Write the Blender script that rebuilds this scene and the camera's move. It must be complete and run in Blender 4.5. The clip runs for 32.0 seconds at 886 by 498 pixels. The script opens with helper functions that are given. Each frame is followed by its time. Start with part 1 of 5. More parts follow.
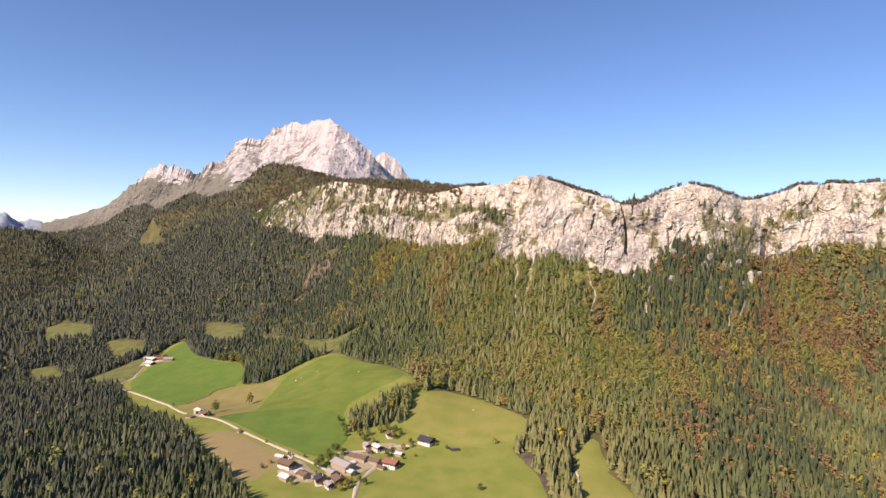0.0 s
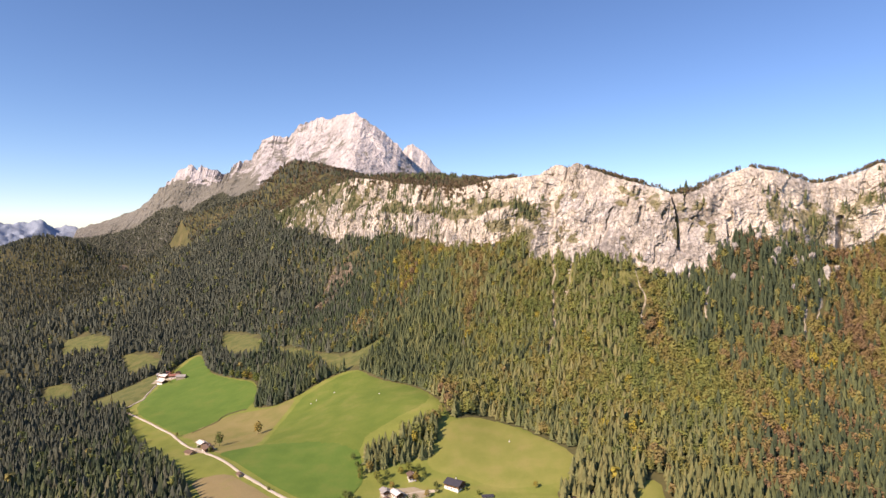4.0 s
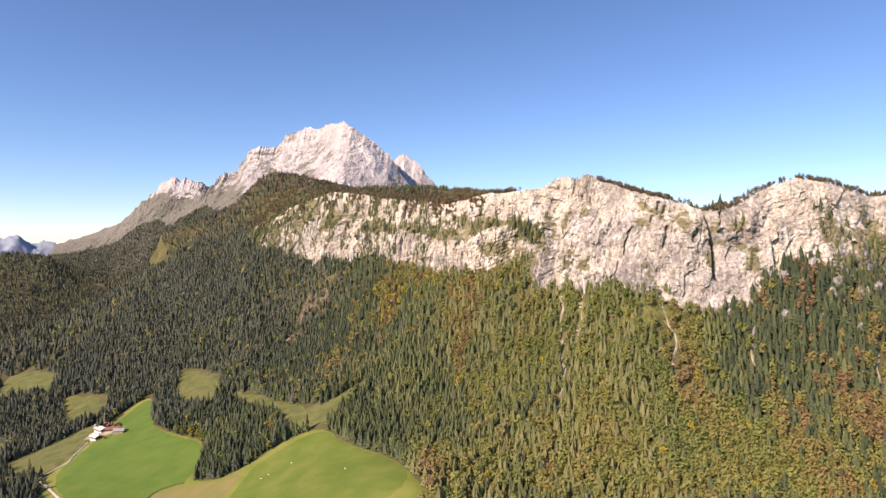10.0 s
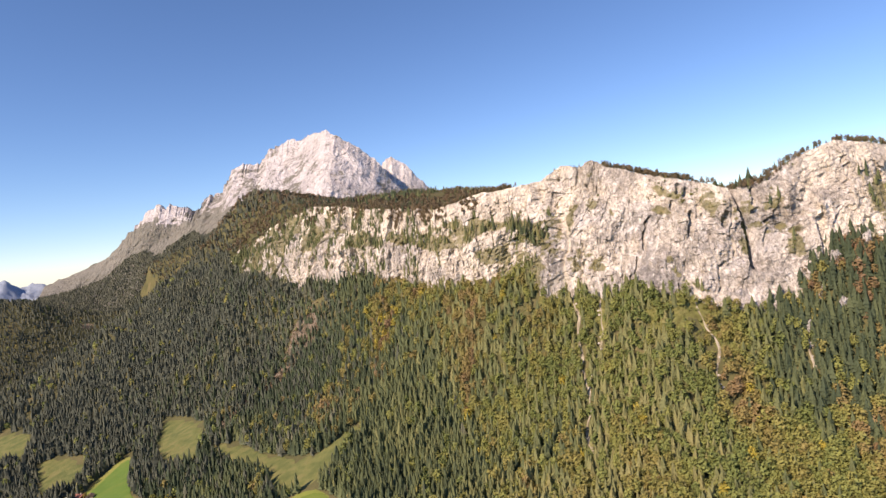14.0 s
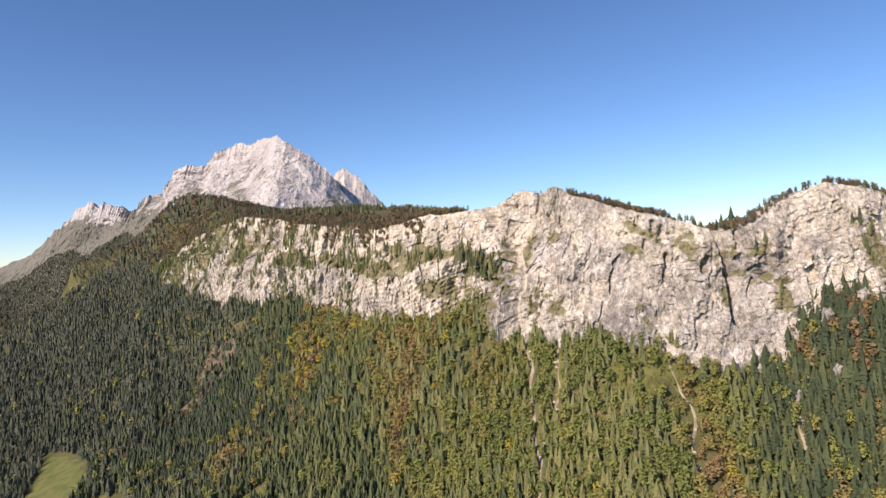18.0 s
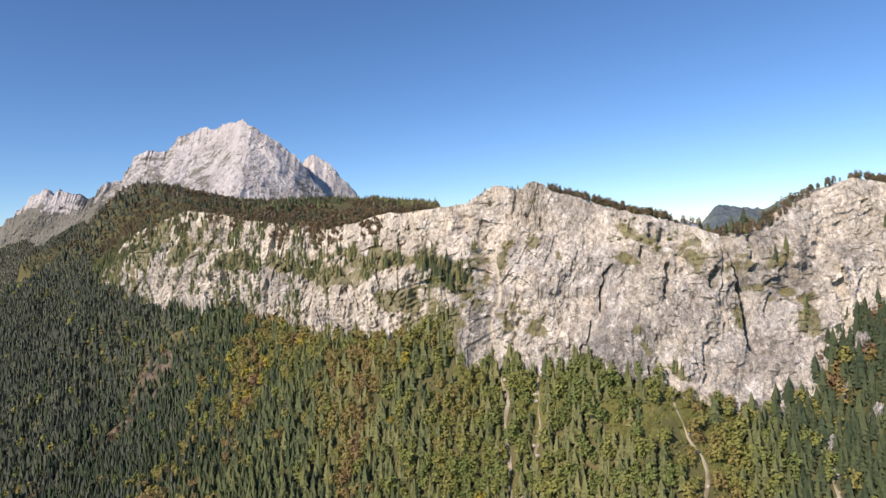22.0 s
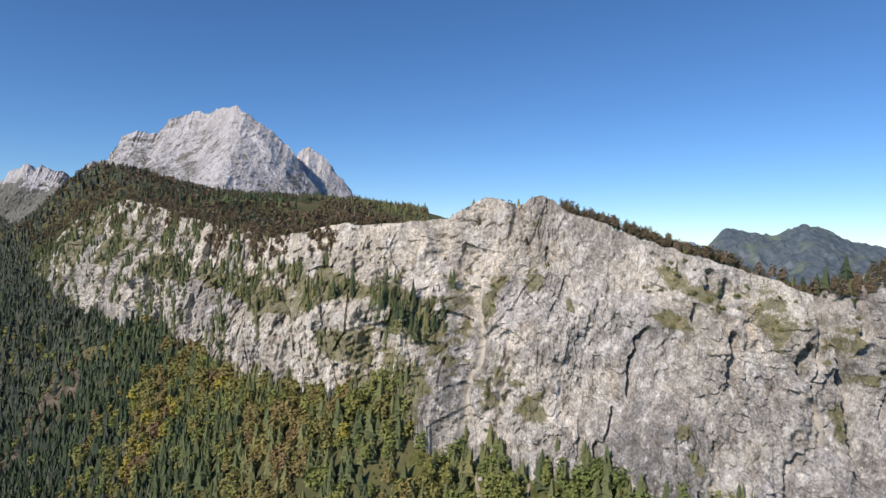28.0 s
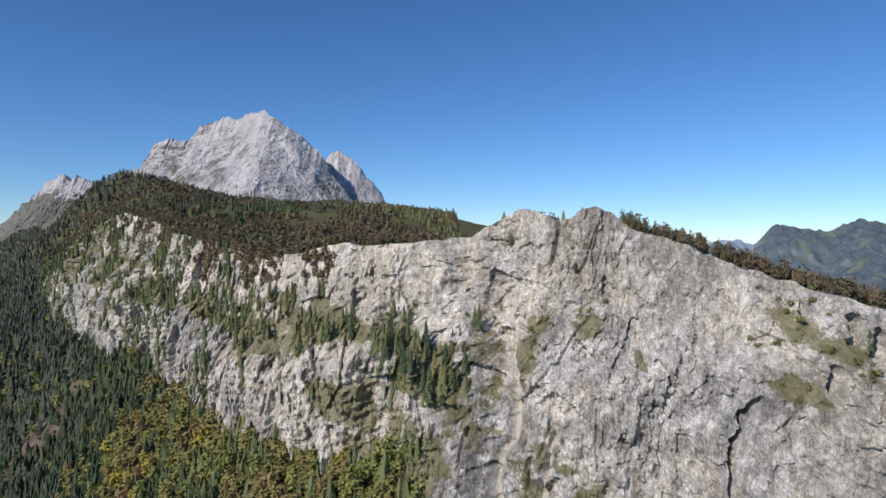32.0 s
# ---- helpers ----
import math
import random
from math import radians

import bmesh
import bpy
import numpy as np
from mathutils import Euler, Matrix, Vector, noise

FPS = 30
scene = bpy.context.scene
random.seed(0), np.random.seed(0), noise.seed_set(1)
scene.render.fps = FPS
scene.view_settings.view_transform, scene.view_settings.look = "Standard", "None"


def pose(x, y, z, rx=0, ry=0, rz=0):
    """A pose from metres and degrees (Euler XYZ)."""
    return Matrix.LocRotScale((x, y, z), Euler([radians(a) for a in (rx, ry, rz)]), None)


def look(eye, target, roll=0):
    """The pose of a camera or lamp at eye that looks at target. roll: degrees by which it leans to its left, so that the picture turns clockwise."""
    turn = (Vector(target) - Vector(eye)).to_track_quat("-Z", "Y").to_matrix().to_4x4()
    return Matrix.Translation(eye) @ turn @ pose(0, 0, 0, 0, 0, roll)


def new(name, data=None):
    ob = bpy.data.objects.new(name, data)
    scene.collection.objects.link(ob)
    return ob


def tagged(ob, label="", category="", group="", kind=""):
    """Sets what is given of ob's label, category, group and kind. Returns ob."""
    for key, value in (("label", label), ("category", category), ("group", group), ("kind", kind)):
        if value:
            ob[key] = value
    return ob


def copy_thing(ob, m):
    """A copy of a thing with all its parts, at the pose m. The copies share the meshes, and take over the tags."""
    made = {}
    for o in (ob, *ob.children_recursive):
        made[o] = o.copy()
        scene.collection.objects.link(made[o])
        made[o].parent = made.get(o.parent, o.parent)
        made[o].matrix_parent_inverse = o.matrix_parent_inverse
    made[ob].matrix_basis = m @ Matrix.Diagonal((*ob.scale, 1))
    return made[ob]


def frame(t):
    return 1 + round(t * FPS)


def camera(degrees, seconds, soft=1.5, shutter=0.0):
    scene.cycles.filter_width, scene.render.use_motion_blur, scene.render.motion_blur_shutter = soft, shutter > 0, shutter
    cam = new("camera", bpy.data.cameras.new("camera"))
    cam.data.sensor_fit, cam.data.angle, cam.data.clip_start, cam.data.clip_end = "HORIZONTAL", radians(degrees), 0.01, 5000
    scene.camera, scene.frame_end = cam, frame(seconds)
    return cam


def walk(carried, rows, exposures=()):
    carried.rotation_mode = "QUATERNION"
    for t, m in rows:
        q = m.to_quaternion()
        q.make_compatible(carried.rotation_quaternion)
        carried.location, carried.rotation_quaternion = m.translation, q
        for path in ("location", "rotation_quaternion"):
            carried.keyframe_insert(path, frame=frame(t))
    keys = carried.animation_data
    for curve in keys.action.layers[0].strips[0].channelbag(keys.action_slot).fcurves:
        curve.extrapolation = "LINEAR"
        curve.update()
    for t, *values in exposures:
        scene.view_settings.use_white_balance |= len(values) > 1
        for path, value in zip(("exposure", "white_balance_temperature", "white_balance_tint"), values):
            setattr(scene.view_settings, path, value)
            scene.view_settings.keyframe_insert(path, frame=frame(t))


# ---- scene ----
cam = camera(72.4, 32.0, soft=1.5)
METRES, EYE, TILT, LEAN, TURN = 950.0, 400.0, -0.6, -2.4, 0.0
ROWS = [
    (0.0, 0.0, 0.0, 0.0, 0.0, 0.0, -0.0),
    (0.5, 0.002, 0.0161, 0.0024, 0.13, -0.14, -0.76),
    (1.0, 0.0035, 0.0313, 0.0046, 0.27, -0.14, -1.58),
    (1.5, 0.0051, 0.0466, 0.0069, 0.61, -0.05, -2.3),
    (2.0, 0.0066, 0.0621, 0.0096, 1.16, -0.05, -2.66),
    (2.5, 0.0078, 0.0773, 0.0123, 1.8, -0.22, -2.1),
    (3.0, 0.0092, 0.0925, 0.0152, 2.4, -0.48, -0.58),
    (3.5, 0.0104, 0.1079, 0.0182, 2.99, -0.75, 0.92),
    (5.5, 0.0128, 0.1719, 0.0277, 2.9, -0.95, 2.95),
    (6.0, 0.0132, 0.1878, 0.0288, 2.38, -0.6, 2.13),
    (6.5, 0.0137, 0.2038, 0.0306, 2.14, -0.33, 1.25),
    (7.0, 0.0145, 0.2198, 0.0328, 2.18, -0.12, 1.06),
    (7.5, 0.015, 0.2356, 0.0349, 2.28, 0.09, 1.66),
    (8.0, 0.0158, 0.2517, 0.0373, 2.36, 0.26, 2.43),
    (8.5, 0.0167, 0.2674, 0.0397, 2.37, 0.44, 2.58),
    (9.0, 0.0174, 0.2833, 0.0425, 2.34, 0.49, 2.25),
    (9.5, 0.0182, 0.2988, 0.0452, 2.44, 0.38, 2.05),
    (10.0, 0.0191, 0.3144, 0.0484, 2.8, 0.05, 2.29),
    (10.5, 0.0201, 0.33, 0.0516, 3.24, -0.26, 2.82),
    (11.0, 0.0209, 0.3459, 0.0543, 3.35, -0.28, 3.33),
    (11.5, 0.0216, 0.3615, 0.0569, 3.17, -0.07, 3.69),
    (12.0, 0.0225, 0.3773, 0.0594, 2.98, 0.11, 3.95),
    (12.5, 0.0233, 0.3932, 0.0612, 2.82, 0.15, 4.62),
    (13.0, 0.0245, 0.4089, 0.0642, 2.68, -0.04, 5.86),
    (13.5, 0.0256, 0.4247, 0.0671, 2.65, -0.24, 7.19),
    (14.0, 0.027, 0.4406, 0.0693, 2.75, -0.16, 8.2),
    (14.5, 0.0281, 0.4564, 0.0709, 2.65, 0.26, 8.75),
    (16.5, 0.0342, 0.5198, 0.0756, -0.63, 1.22, 5.99),
    (17.0, 0.0366, 0.535, 0.0787, -1.41, 1.09, 5.25),
    (17.5, 0.0392, 0.5501, 0.0819, -1.73, 0.97, 4.91),
    (18.0, 0.0422, 0.5655, 0.0846, -1.76, 0.9, 4.92),
    (18.5, 0.0445, 0.5802, 0.0878, -1.92, 0.9, 5.31),
    (19.0, 0.0474, 0.5954, 0.0902, -2.23, 1.01, 5.89),
    (19.5, 0.0504, 0.6106, 0.0927, -2.44, 1.08, 6.27),
    (20.0, 0.0532, 0.6252, 0.0949, -2.49, 1.09, 6.11),
    (20.5, 0.0562, 0.6406, 0.0973, -2.58, 0.87, 5.83),
    (21.0, 0.0601, 0.6559, 0.1004, -2.89, 0.35, 5.78),
    (21.5, 0.0638, 0.6707, 0.1037, -3.45, -0.26, 5.68),
    (22.0, 0.0674, 0.6856, 0.1067, -3.91, -0.63, 5.05),
    (22.5, 0.0709, 0.7005, 0.109, -4.1, -0.79, 3.99),
    (23.0, 0.0745, 0.7157, 0.1114, -4.02, -1.03, 3.25),
    (23.5, 0.0781, 0.7311, 0.1136, -3.85, -1.27, 3.19),
    (24.0, 0.0812, 0.7461, 0.1153, -3.73, -1.39, 3.39),
    (24.5, 0.0842, 0.761, 0.1164, -3.66, -1.38, 3.47),
    (25.0, 0.087, 0.7759, 0.118, -3.58, -1.28, 3.35),
    (25.5, 0.0898, 0.7907, 0.1194, -3.56, -1.11, 3.23),
    (27.5, 0.1032, 0.852, 0.125, -4.05, -0.67, 1.78),
    (28.0, 0.1055, 0.8666, 0.1267, -3.99, -0.39, 1.12),
    (28.5, 0.1081, 0.8813, 0.1288, -4.01, -0.12, 0.52),
    (29.0, 0.1107, 0.896, 0.131, -4.11, 0.05, 0.58),
    (29.5, 0.1129, 0.9101, 0.1333, -4.04, 0.14, 0.63),
    (30.0, 0.115, 0.9242, 0.1356, -3.64, 0.03, -0.14),
    (30.5, 0.1172, 0.9382, 0.1377, -3.01, -0.18, -0.8),
    (31.0, 0.119, 0.9519, 0.14, -2.22, -0.26, -0.36),
    (31.5, 0.1207, 0.9655, 0.1418, -1.34, -0.22, 0.83),
    (32.0, 0.1222, 0.979, 0.1434, -0.68, -0.26, 2.1),
]
walk(cam, [(t, pose(0, 0, EYE, TILT, LEAN, TURN) @ pose(METRES * x, METRES * y, METRES * z, 90 + pitch, roll, yaw)) for t, x, y, z, yaw, pitch, roll in ROWS],
     [(0, 0.83, 8200, 26), (9, 0.87, 8200, 26), (14, 0.80, 8050, 24), (19, 0.61, 7550, 19), (25, 0.36, 6900, 14), (32, 0.08, 6300, 11)])

# ---- world and sun ----
SUN_AZ, SUN_EL = 226.0, 36.0
world = bpy.data.worlds.new("world")
scene.world = world
world.use_nodes = True
wn = world.node_tree
sky = wn.nodes.new("ShaderNodeTexSky")
sky.sky_type = "NISHITA"
sky.sun_disc = False
sky.sun_elevation, sky.sun_rotation = radians(SUN_EL), radians(SUN_AZ)
sky.altitude, sky.air_density, sky.dust_density, sky.ozone_density = 2000, 1.0, 0.0, 5.5
wn.nodes["Background"].inputs["Strength"].default_value = 0.103
deep = wn.nodes.new("ShaderNodeHueSaturation")
deep.inputs["Saturation"].default_value = 1.10
wn.links.new(sky.outputs[0], deep.inputs["Color"])
air = wn.nodes.new("ShaderNodeMix")
air.data_type, air.blend_type = "RGBA", "MULTIPLY"
air.inputs[0].default_value, air.inputs[7].default_value = 1.0, (0.905, 0.985, 1.05, 1)
wn.links.new(deep.outputs[0], air.inputs[6])
wn.links.new(air.outputs[2], wn.nodes["Background"].inputs["Color"])
sun = new("sun", bpy.data.lights.new("sun", "SUN"))
sun.data.energy, sun.data.angle, sun.data.color = 3.6, radians(0.6), (1.0, 0.905, 0.79)
sun.matrix_world = look((0, 0, 3000), (math.sin(radians(SUN_AZ)) * -1000, math.cos(radians(SUN_AZ)) * -1000, 3000 - 1000 * math.tan(radians(SUN_EL))))


# ---- noise and geometry helpers ----
def lattice(ix, iy, iz, seed):
    h = (ix * 374761393 + iy * 668265263 + iz * 2147483647 + seed * 1274126177) & 0xFFFFFFFF
    h = ((h ^ (h >> 13)) * 1274126177) & 0xFFFFFFFF
    return ((h ^ (h >> 16)) & 0xFFFF) / 32767.5 - 1.0


def vnoise(p, size, seed=0):
    """Smooth noise from -1 to 1 at the points p, with bumps about size metres wide (a number or one for each axis)."""
    q = np.asarray(p, float) / size
    i = np.floor(q).astype(np.int64)
    f = q - i
    f = f * f * f * (f * (f * 6 - 15) + 10)
    out = 0
    for dx in (0, 1):
        for dy in (0, 1):
            for dz in (0, 1):
                w = (f[:, 0] if dx else 1 - f[:, 0]) * (f[:, 1] if dy else 1 - f[:, 1]) * (f[:, 2] if dz else 1 - f[:, 2])
                out = out + w * lattice(i[:, 0] + dx, i[:, 1] + dy, i[:, 2] + dz, seed)
    return out


def fbm(p, size, octaves=4, seed=0, gain=0.5):
    size, out, a = np.asarray(size, float), 0, 1.0
    for k in range(octaves):
        out = out + a * vnoise(p, size / 2 ** k, seed + k)
        a *= gain
    return out


def ridged(p, size, octaves=4, seed=0):
    size, out, a = np.asarray(size, float), 0, 1.0
    for k in range(octaves):
        out = out + a * (1 - 2 * np.abs(vnoise(p, size / 2 ** k, seed + k)))
        a *= 0.5
    return out


def xyz(x, y, z=0.0):
    x = np.asarray(x, float)
    return np.stack([x, np.broadcast_to(y, x.shape), np.broadcast_to(z, x.shape)], -1)


def quick_mesh(name, verts, faces, smooth=False):
    """A mesh from arrays; faces is an (n, k) array of vertex numbers."""
    me = bpy.data.meshes.new(name)
    verts, faces = np.asarray(verts, np.float32), np.asarray(faces, np.int32)
    n, k = faces.shape
    me.vertices.add(len(verts))
    me.vertices.foreach_set("co", verts.ravel())
    me.loops.add(n * k)
    me.loops.foreach_set("vertex_index", faces.ravel())
    me.polygons.add(n)
    me.polygons.foreach_set("loop_start", np.arange(0, n * k, k, dtype=np.int32))
    me.polygons.foreach_set("use_smooth", np.full(n, smooth))
    me.update(calc_edges=True)
    me.validate()
    return me


def tint(me, values):
    a = me.attributes.new("tint", "FLOAT", "POINT")
    a.data.foreach_set("value", np.asarray(values, np.float32))


def grid_faces(nu, nv):
    i = (np.arange(nu - 1)[:, None] * nv + np.arange(nv - 1)[None, :]).ravel()
    return np.stack([i, i + nv, i + nv + 1, i + 1], -1)


def part(name, data, material, parent, label=""):
    """Links a bmesh or a mesh as one mesh object under parent."""
    if isinstance(data, bmesh.types.BMesh):
        me = bpy.data.meshes.new(name)
        data.to_mesh(me)
        data.free()
    else:
        me = data
    if material and not me.materials:
        me.materials.append(material)
    ob = new(name, me)
    ob.parent = parent
    if label:
        ob["label"] = label
    return ob


# ---- materials ----
class Nodes:
    """Short names for a material's node tree."""

    def __init__(self, name, rough=0.9):
        self.m = bpy.data.materials.new(name)
        self.m.use_nodes = True
        self.t = self.m.node_tree
        self.b = self.t.nodes["Principled BSDF"]
        self.b.inputs["Roughness"].default_value = rough
        self.b.inputs["Specular IOR Level"].default_value = 0.15
        self.pos = self.t.nodes.new("ShaderNodeNewGeometry").outputs["Position"]

    def put(self, value, socket):
        if isinstance(value, bpy.types.NodeSocket):
            self.t.links.new(value, socket)
        else:
            socket.default_value = value

    def noise(self, scale, detail=4.0, stretch=(1, 1, 1), rough=0.55, at=None):
        m = self.t.nodes.new("ShaderNodeMapping")
        m.inputs["Scale"].default_value = stretch
        self.put(at or self.pos, m.inputs["Vector"])
        n = self.t.nodes.new("ShaderNodeTexNoise")
        n.inputs["Scale"].default_value, n.inputs["Detail"].default_value, n.inputs["Roughness"].default_value = scale, detail, rough
        self.t.links.new(m.outputs[0], n.inputs["Vector"])
        return n.outputs["Fac"]

    def ramp(self, fac, *stops):
        r = self.t.nodes.new("ShaderNodeValToRGB")
        while len(r.color_ramp.elements) < len(stops):
            r.color_ramp.elements.new(0.5)
        for e, (p, c) in zip(r.color_ramp.elements, stops):
            e.position = p
            e.color = (*c, 1) if isinstance(c, tuple) else (c, c, c, 1)
        self.put(fac, r.inputs["Fac"])
        return r.outputs["Color"]

    def mix(self, fac, a, b, kind="MIX"):
        n = self.t.nodes.new("ShaderNodeMix")
        n.data_type, n.blend_type = "RGBA", kind
        self.put(fac, n.inputs[0])
        for v, s in ((a, n.inputs[6]), (b, n.inputs[7])):
            self.put((*v, 1) if isinstance(v, tuple) else v, s)
        return n.outputs[2]

    def math(self, kind, a, b=0.0):
        n = self.t.nodes.new("ShaderNodeMath")
        n.operation = kind
        n.use_clamp = True
        self.put(a, n.inputs[0])
        self.put(b, n.inputs[1])
        return n.outputs[0]

    def up(self):
        s = self.t.nodes.new("ShaderNodeSeparateXYZ")
        g = self.t.nodes.new("ShaderNodeNewGeometry")
        self.t.links.new(g.outputs["Normal"], s.inputs[0])
        return s.outputs["Z"]

    def attribute(self, name):
        a = self.t.nodes.new("ShaderNodeAttribute")
        a.attribute_name = name
        return a.outputs["Fac"]

    def chance(self):
        return self.t.nodes.new("ShaderNodeObjectInfo").outputs["Random"]

    def bump(self, height, distance, strength=1.0):
        n = self.t.nodes.new("ShaderNodeBump")
        n.inputs["Distance"].default_value, n.inputs["Strength"].default_value = distance, strength
        self.put(height, n.inputs["Height"])
        self.t.links.new(n.outputs[0], self.b.inputs["Normal"])

    def done(self, color):
        self.put((*color, 1) if isinstance(color, tuple) else color, self.b.inputs["Base Color"])
        return self.m


def rock_material(name, low, high, cream, grass, scale=1.0, grit=1.0):
    """Weathered limestone: the sheet's own fields say where it is fresh and cream, where turf holds and where gravel has run down."""
    n = Nodes(name, 0.92)
    mid = tuple((a + b) / 2 for a, b in zip(low, high))
    base = n.ramp(n.noise(0.045 * scale, 12, (1, 1, 0.6), 0.76), (0.42, low), (0.5, mid), (0.58, high))
    pale = n.ramp(n.noise(0.022 * scale, 10, (1, 1, 0.9), 0.74), (0.42, 0.0), (0.56, 1.0))
    warm = n.mix(n.math("SUBTRACT", n.math("ADD", n.math("MULTIPLY", pale, 0.42), n.math("MULTIPLY", n.attribute("tint"), 0.74)), 0.21), base, cream)
    streak = n.ramp(n.noise(0.4 * scale, 7, (1, 1, 0.06), 0.68), (0.36, 0.66), (0.5, 1.0), (0.66, 1.14))
    col = n.mix(0.7 * grit, warm, streak, "MULTIPLY")
    stain = n.ramp(n.noise(0.06 * scale, 9, (1, 1, 0.22), 0.7), (0.54, (1.0, 1.0, 1.0)), (0.66, (0.74, 0.66, 0.55)))
    col = n.mix(0.7 * grit, col, stain, "MULTIPLY")
    for size, stretch, width, deep in ((0.05, 0.4, 0.010, 0.42), (0.13, 0.35, 0.012, 0.42), (0.42, 0.6, 0.016, 0.4)):
        line = n.ramp(n.noise(size * scale, 10, (1, 1, stretch), 0.76), (0.5 - width, 1.0), (0.5 - width * 0.3, deep), (0.5 + width * 0.3, deep), (0.5 + width, 1.0))
        col = n.mix(0.85 * grit, col, line, "MULTIPLY")
    broad = n.ramp(n.noise(0.011 * scale, 7, (1, 1, 1.3), 0.62), (0.42, 0.74), (0.5, 1.0), (0.58, 1.2))
    col = n.mix(0.8 * grit, col, broad, "MULTIPLY")
    fresh = n.ramp(n.noise(0.075 * scale, 12, (1, 1, 0.75), 0.8), (0.54, 0.0), (0.58, 1.0))
    col = n.mix(n.math("MULTIPLY", fresh, 0.6 * grit), col, tuple(min(0.8, c * 1.32) for c in high))
    cloud = n.ramp(n.noise(0.16 * scale, 11, (1, 1, 0.8), 0.82), (0.42, 0.52), (0.5, 1.0), (0.58, 1.34))
    col = n.mix(0.62 * grit, col, cloud, "MULTIPLY")
    speck = n.ramp(n.noise(0.95 * scale, 9, (1, 1, 0.7), 0.8), (0.42, 0.5), (0.5, 1.0), (0.58, 1.34))
    col = n.mix(0.68 * grit, col, speck, "MULTIPLY")
    col = n.mix(n.attribute("gravel"), col, (0.58, 0.53, 0.45))
    ragged = n.math("MULTIPLY", n.math("SUBTRACT", n.noise(0.2 * scale, 12, rough=0.85), 0.335), 3.0)
    turf = n.math("SUBTRACT", n.math("ADD", n.attribute("turf"), ragged), 0.5)
    turf = n.ramp(turf, (0.42, 0.0), (0.52, 1.0))
    green = n.ramp(n.noise(0.16 * scale, 11, rough=0.8), (0.36, tuple(c * 0.5 for c in grass)), (0.5, grass), (0.62, (grass[0] * 1.65, grass[1] * 1.42, grass[2] * 1.5)))
    n.bump(n.noise(0.55 * scale, 13, (1, 1, 0.6), 0.76), 1.6 / scale, 0.85)
    return n.done(n.mix(turf, col, green))


def ground_material(name, a, b, c, scale=1.0, bump=0.5):
    n = Nodes(name, 0.95)
    large = n.ramp(n.noise(0.012 * scale, 5), (0.35, a), (0.52, b), (0.68, c))
    fine = n.ramp(n.noise(0.35 * scale, 8, rough=0.7), (0.3, 0.72), (0.7, 1.2))
    n.bump(n.noise(0.6 * scale, 6), bump)
    return n.done(n.mix(0.7, large, fine, "MULTIPLY"))


def tree_material(name, *stops, single=False):
    n = Nodes(name, 0.75)
    col = n.ramp(n.chance() if single else n.attribute("tint"), *stops)
    mott = n.ramp(n.noise(1.1, 5, rough=0.7), (0.3, 0.6), (0.7, 1.3))
    return n.done(n.mix(0.7, col, mott, "MULTIPLY"))


def plain_material(name, colour, rough=0.8, grain=0.4, vary=0.25, stretch=(1, 1, 1)):
    n = Nodes(name, rough)
    f = n.ramp(n.noise(grain, 6, stretch, 0.65), (0.3, 1 - vary), (0.7, 1 + vary))
    n.bump(n.noise(grain * 4, 5, stretch), 0.03, 0.5)
    return n.done(n.mix(1.0, colour, f, "MULTIPLY"))


ROCK = rock_material("limestone", (0.275, 0.262, 0.246), (0.575, 0.55, 0.522), (0.84, 0.76, 0.63), (0.160, 0.155, 0.062))
# Far limestone, pale by itself and lightened further with painted haze.
FAR_ROCK = rock_material("pale_hazed_limestone", (0.40, 0.386, 0.395), (0.575, 0.56, 0.57), (0.61, 0.585, 0.575), (0.112, 0.118, 0.084), 0.22, 0.5)
GROUND = ground_material("forest_floor", (0.085, 0.088, 0.042), (0.118, 0.114, 0.052), (0.155, 0.136, 0.068))
SPRUCE_TONES = ((0.0, (0.056, 0.078, 0.044)), (0.4, (0.110, 0.132, 0.060)), (0.7, (0.172, 0.182, 0.078)), (1.0, (0.220, 0.208, 0.090)))
LEAF_TONES = ((0.0, (0.150, 0.185, 0.060)), (0.22, (0.215, 0.232, 0.070)), (0.42, (0.232, 0.218, 0.070)), (0.58, (0.250, 0.205, 0.078)), (0.72, (0.248, 0.180, 0.082)), (0.84, (0.226, 0.154, 0.084)), (0.92, (0.215, 0.140, 0.082)), (0.96, (0.36, 0.300, 0.060)), (1.0, (0.38, 0.32, 0.055)))
GARDEN_TONES = ((0.0, (0.07, 0.10, 0.03)), (0.4, (0.11, 0.14, 0.035)), (0.7, (0.16, 0.17, 0.04)), (0.85, (0.26, 0.22, 0.045)), (1.0, (0.24, 0.16, 0.05)))
SPRUCE = tree_material("spruce_needles", *SPRUCE_TONES)
# Spruce for the distance: haze mixed in as a paler, bluer needle colour.
HAZED_SPRUCE = tree_material("hazed_spruce_needles", (0.0, (0.074, 0.086, 0.064)), (0.5, (0.146, 0.150, 0.096)), (1.0, (0.215, 0.198, 0.120)))
BEECH = tree_material("autumn_leaves", *LEAF_TONES)
BARE = tree_material("bare_twigs", (0.0, (0.115, 0.105, 0.07)), (0.35, (0.168, 0.132, 0.080)), (0.7, (0.195, 0.138, 0.085)), (1.0, (0.21, 0.185, 0.13)))
SPRUCE_ONE = tree_material("spruce_needles_single", *SPRUCE_TONES, single=True)
BEECH_ONE = tree_material("autumn_leaves_single", *GARDEN_TONES, single=True)
BARK = plain_material("bark", (0.11, 0.085, 0.06), 0.9, 2.0, 0.4, (1, 1, 0.2))

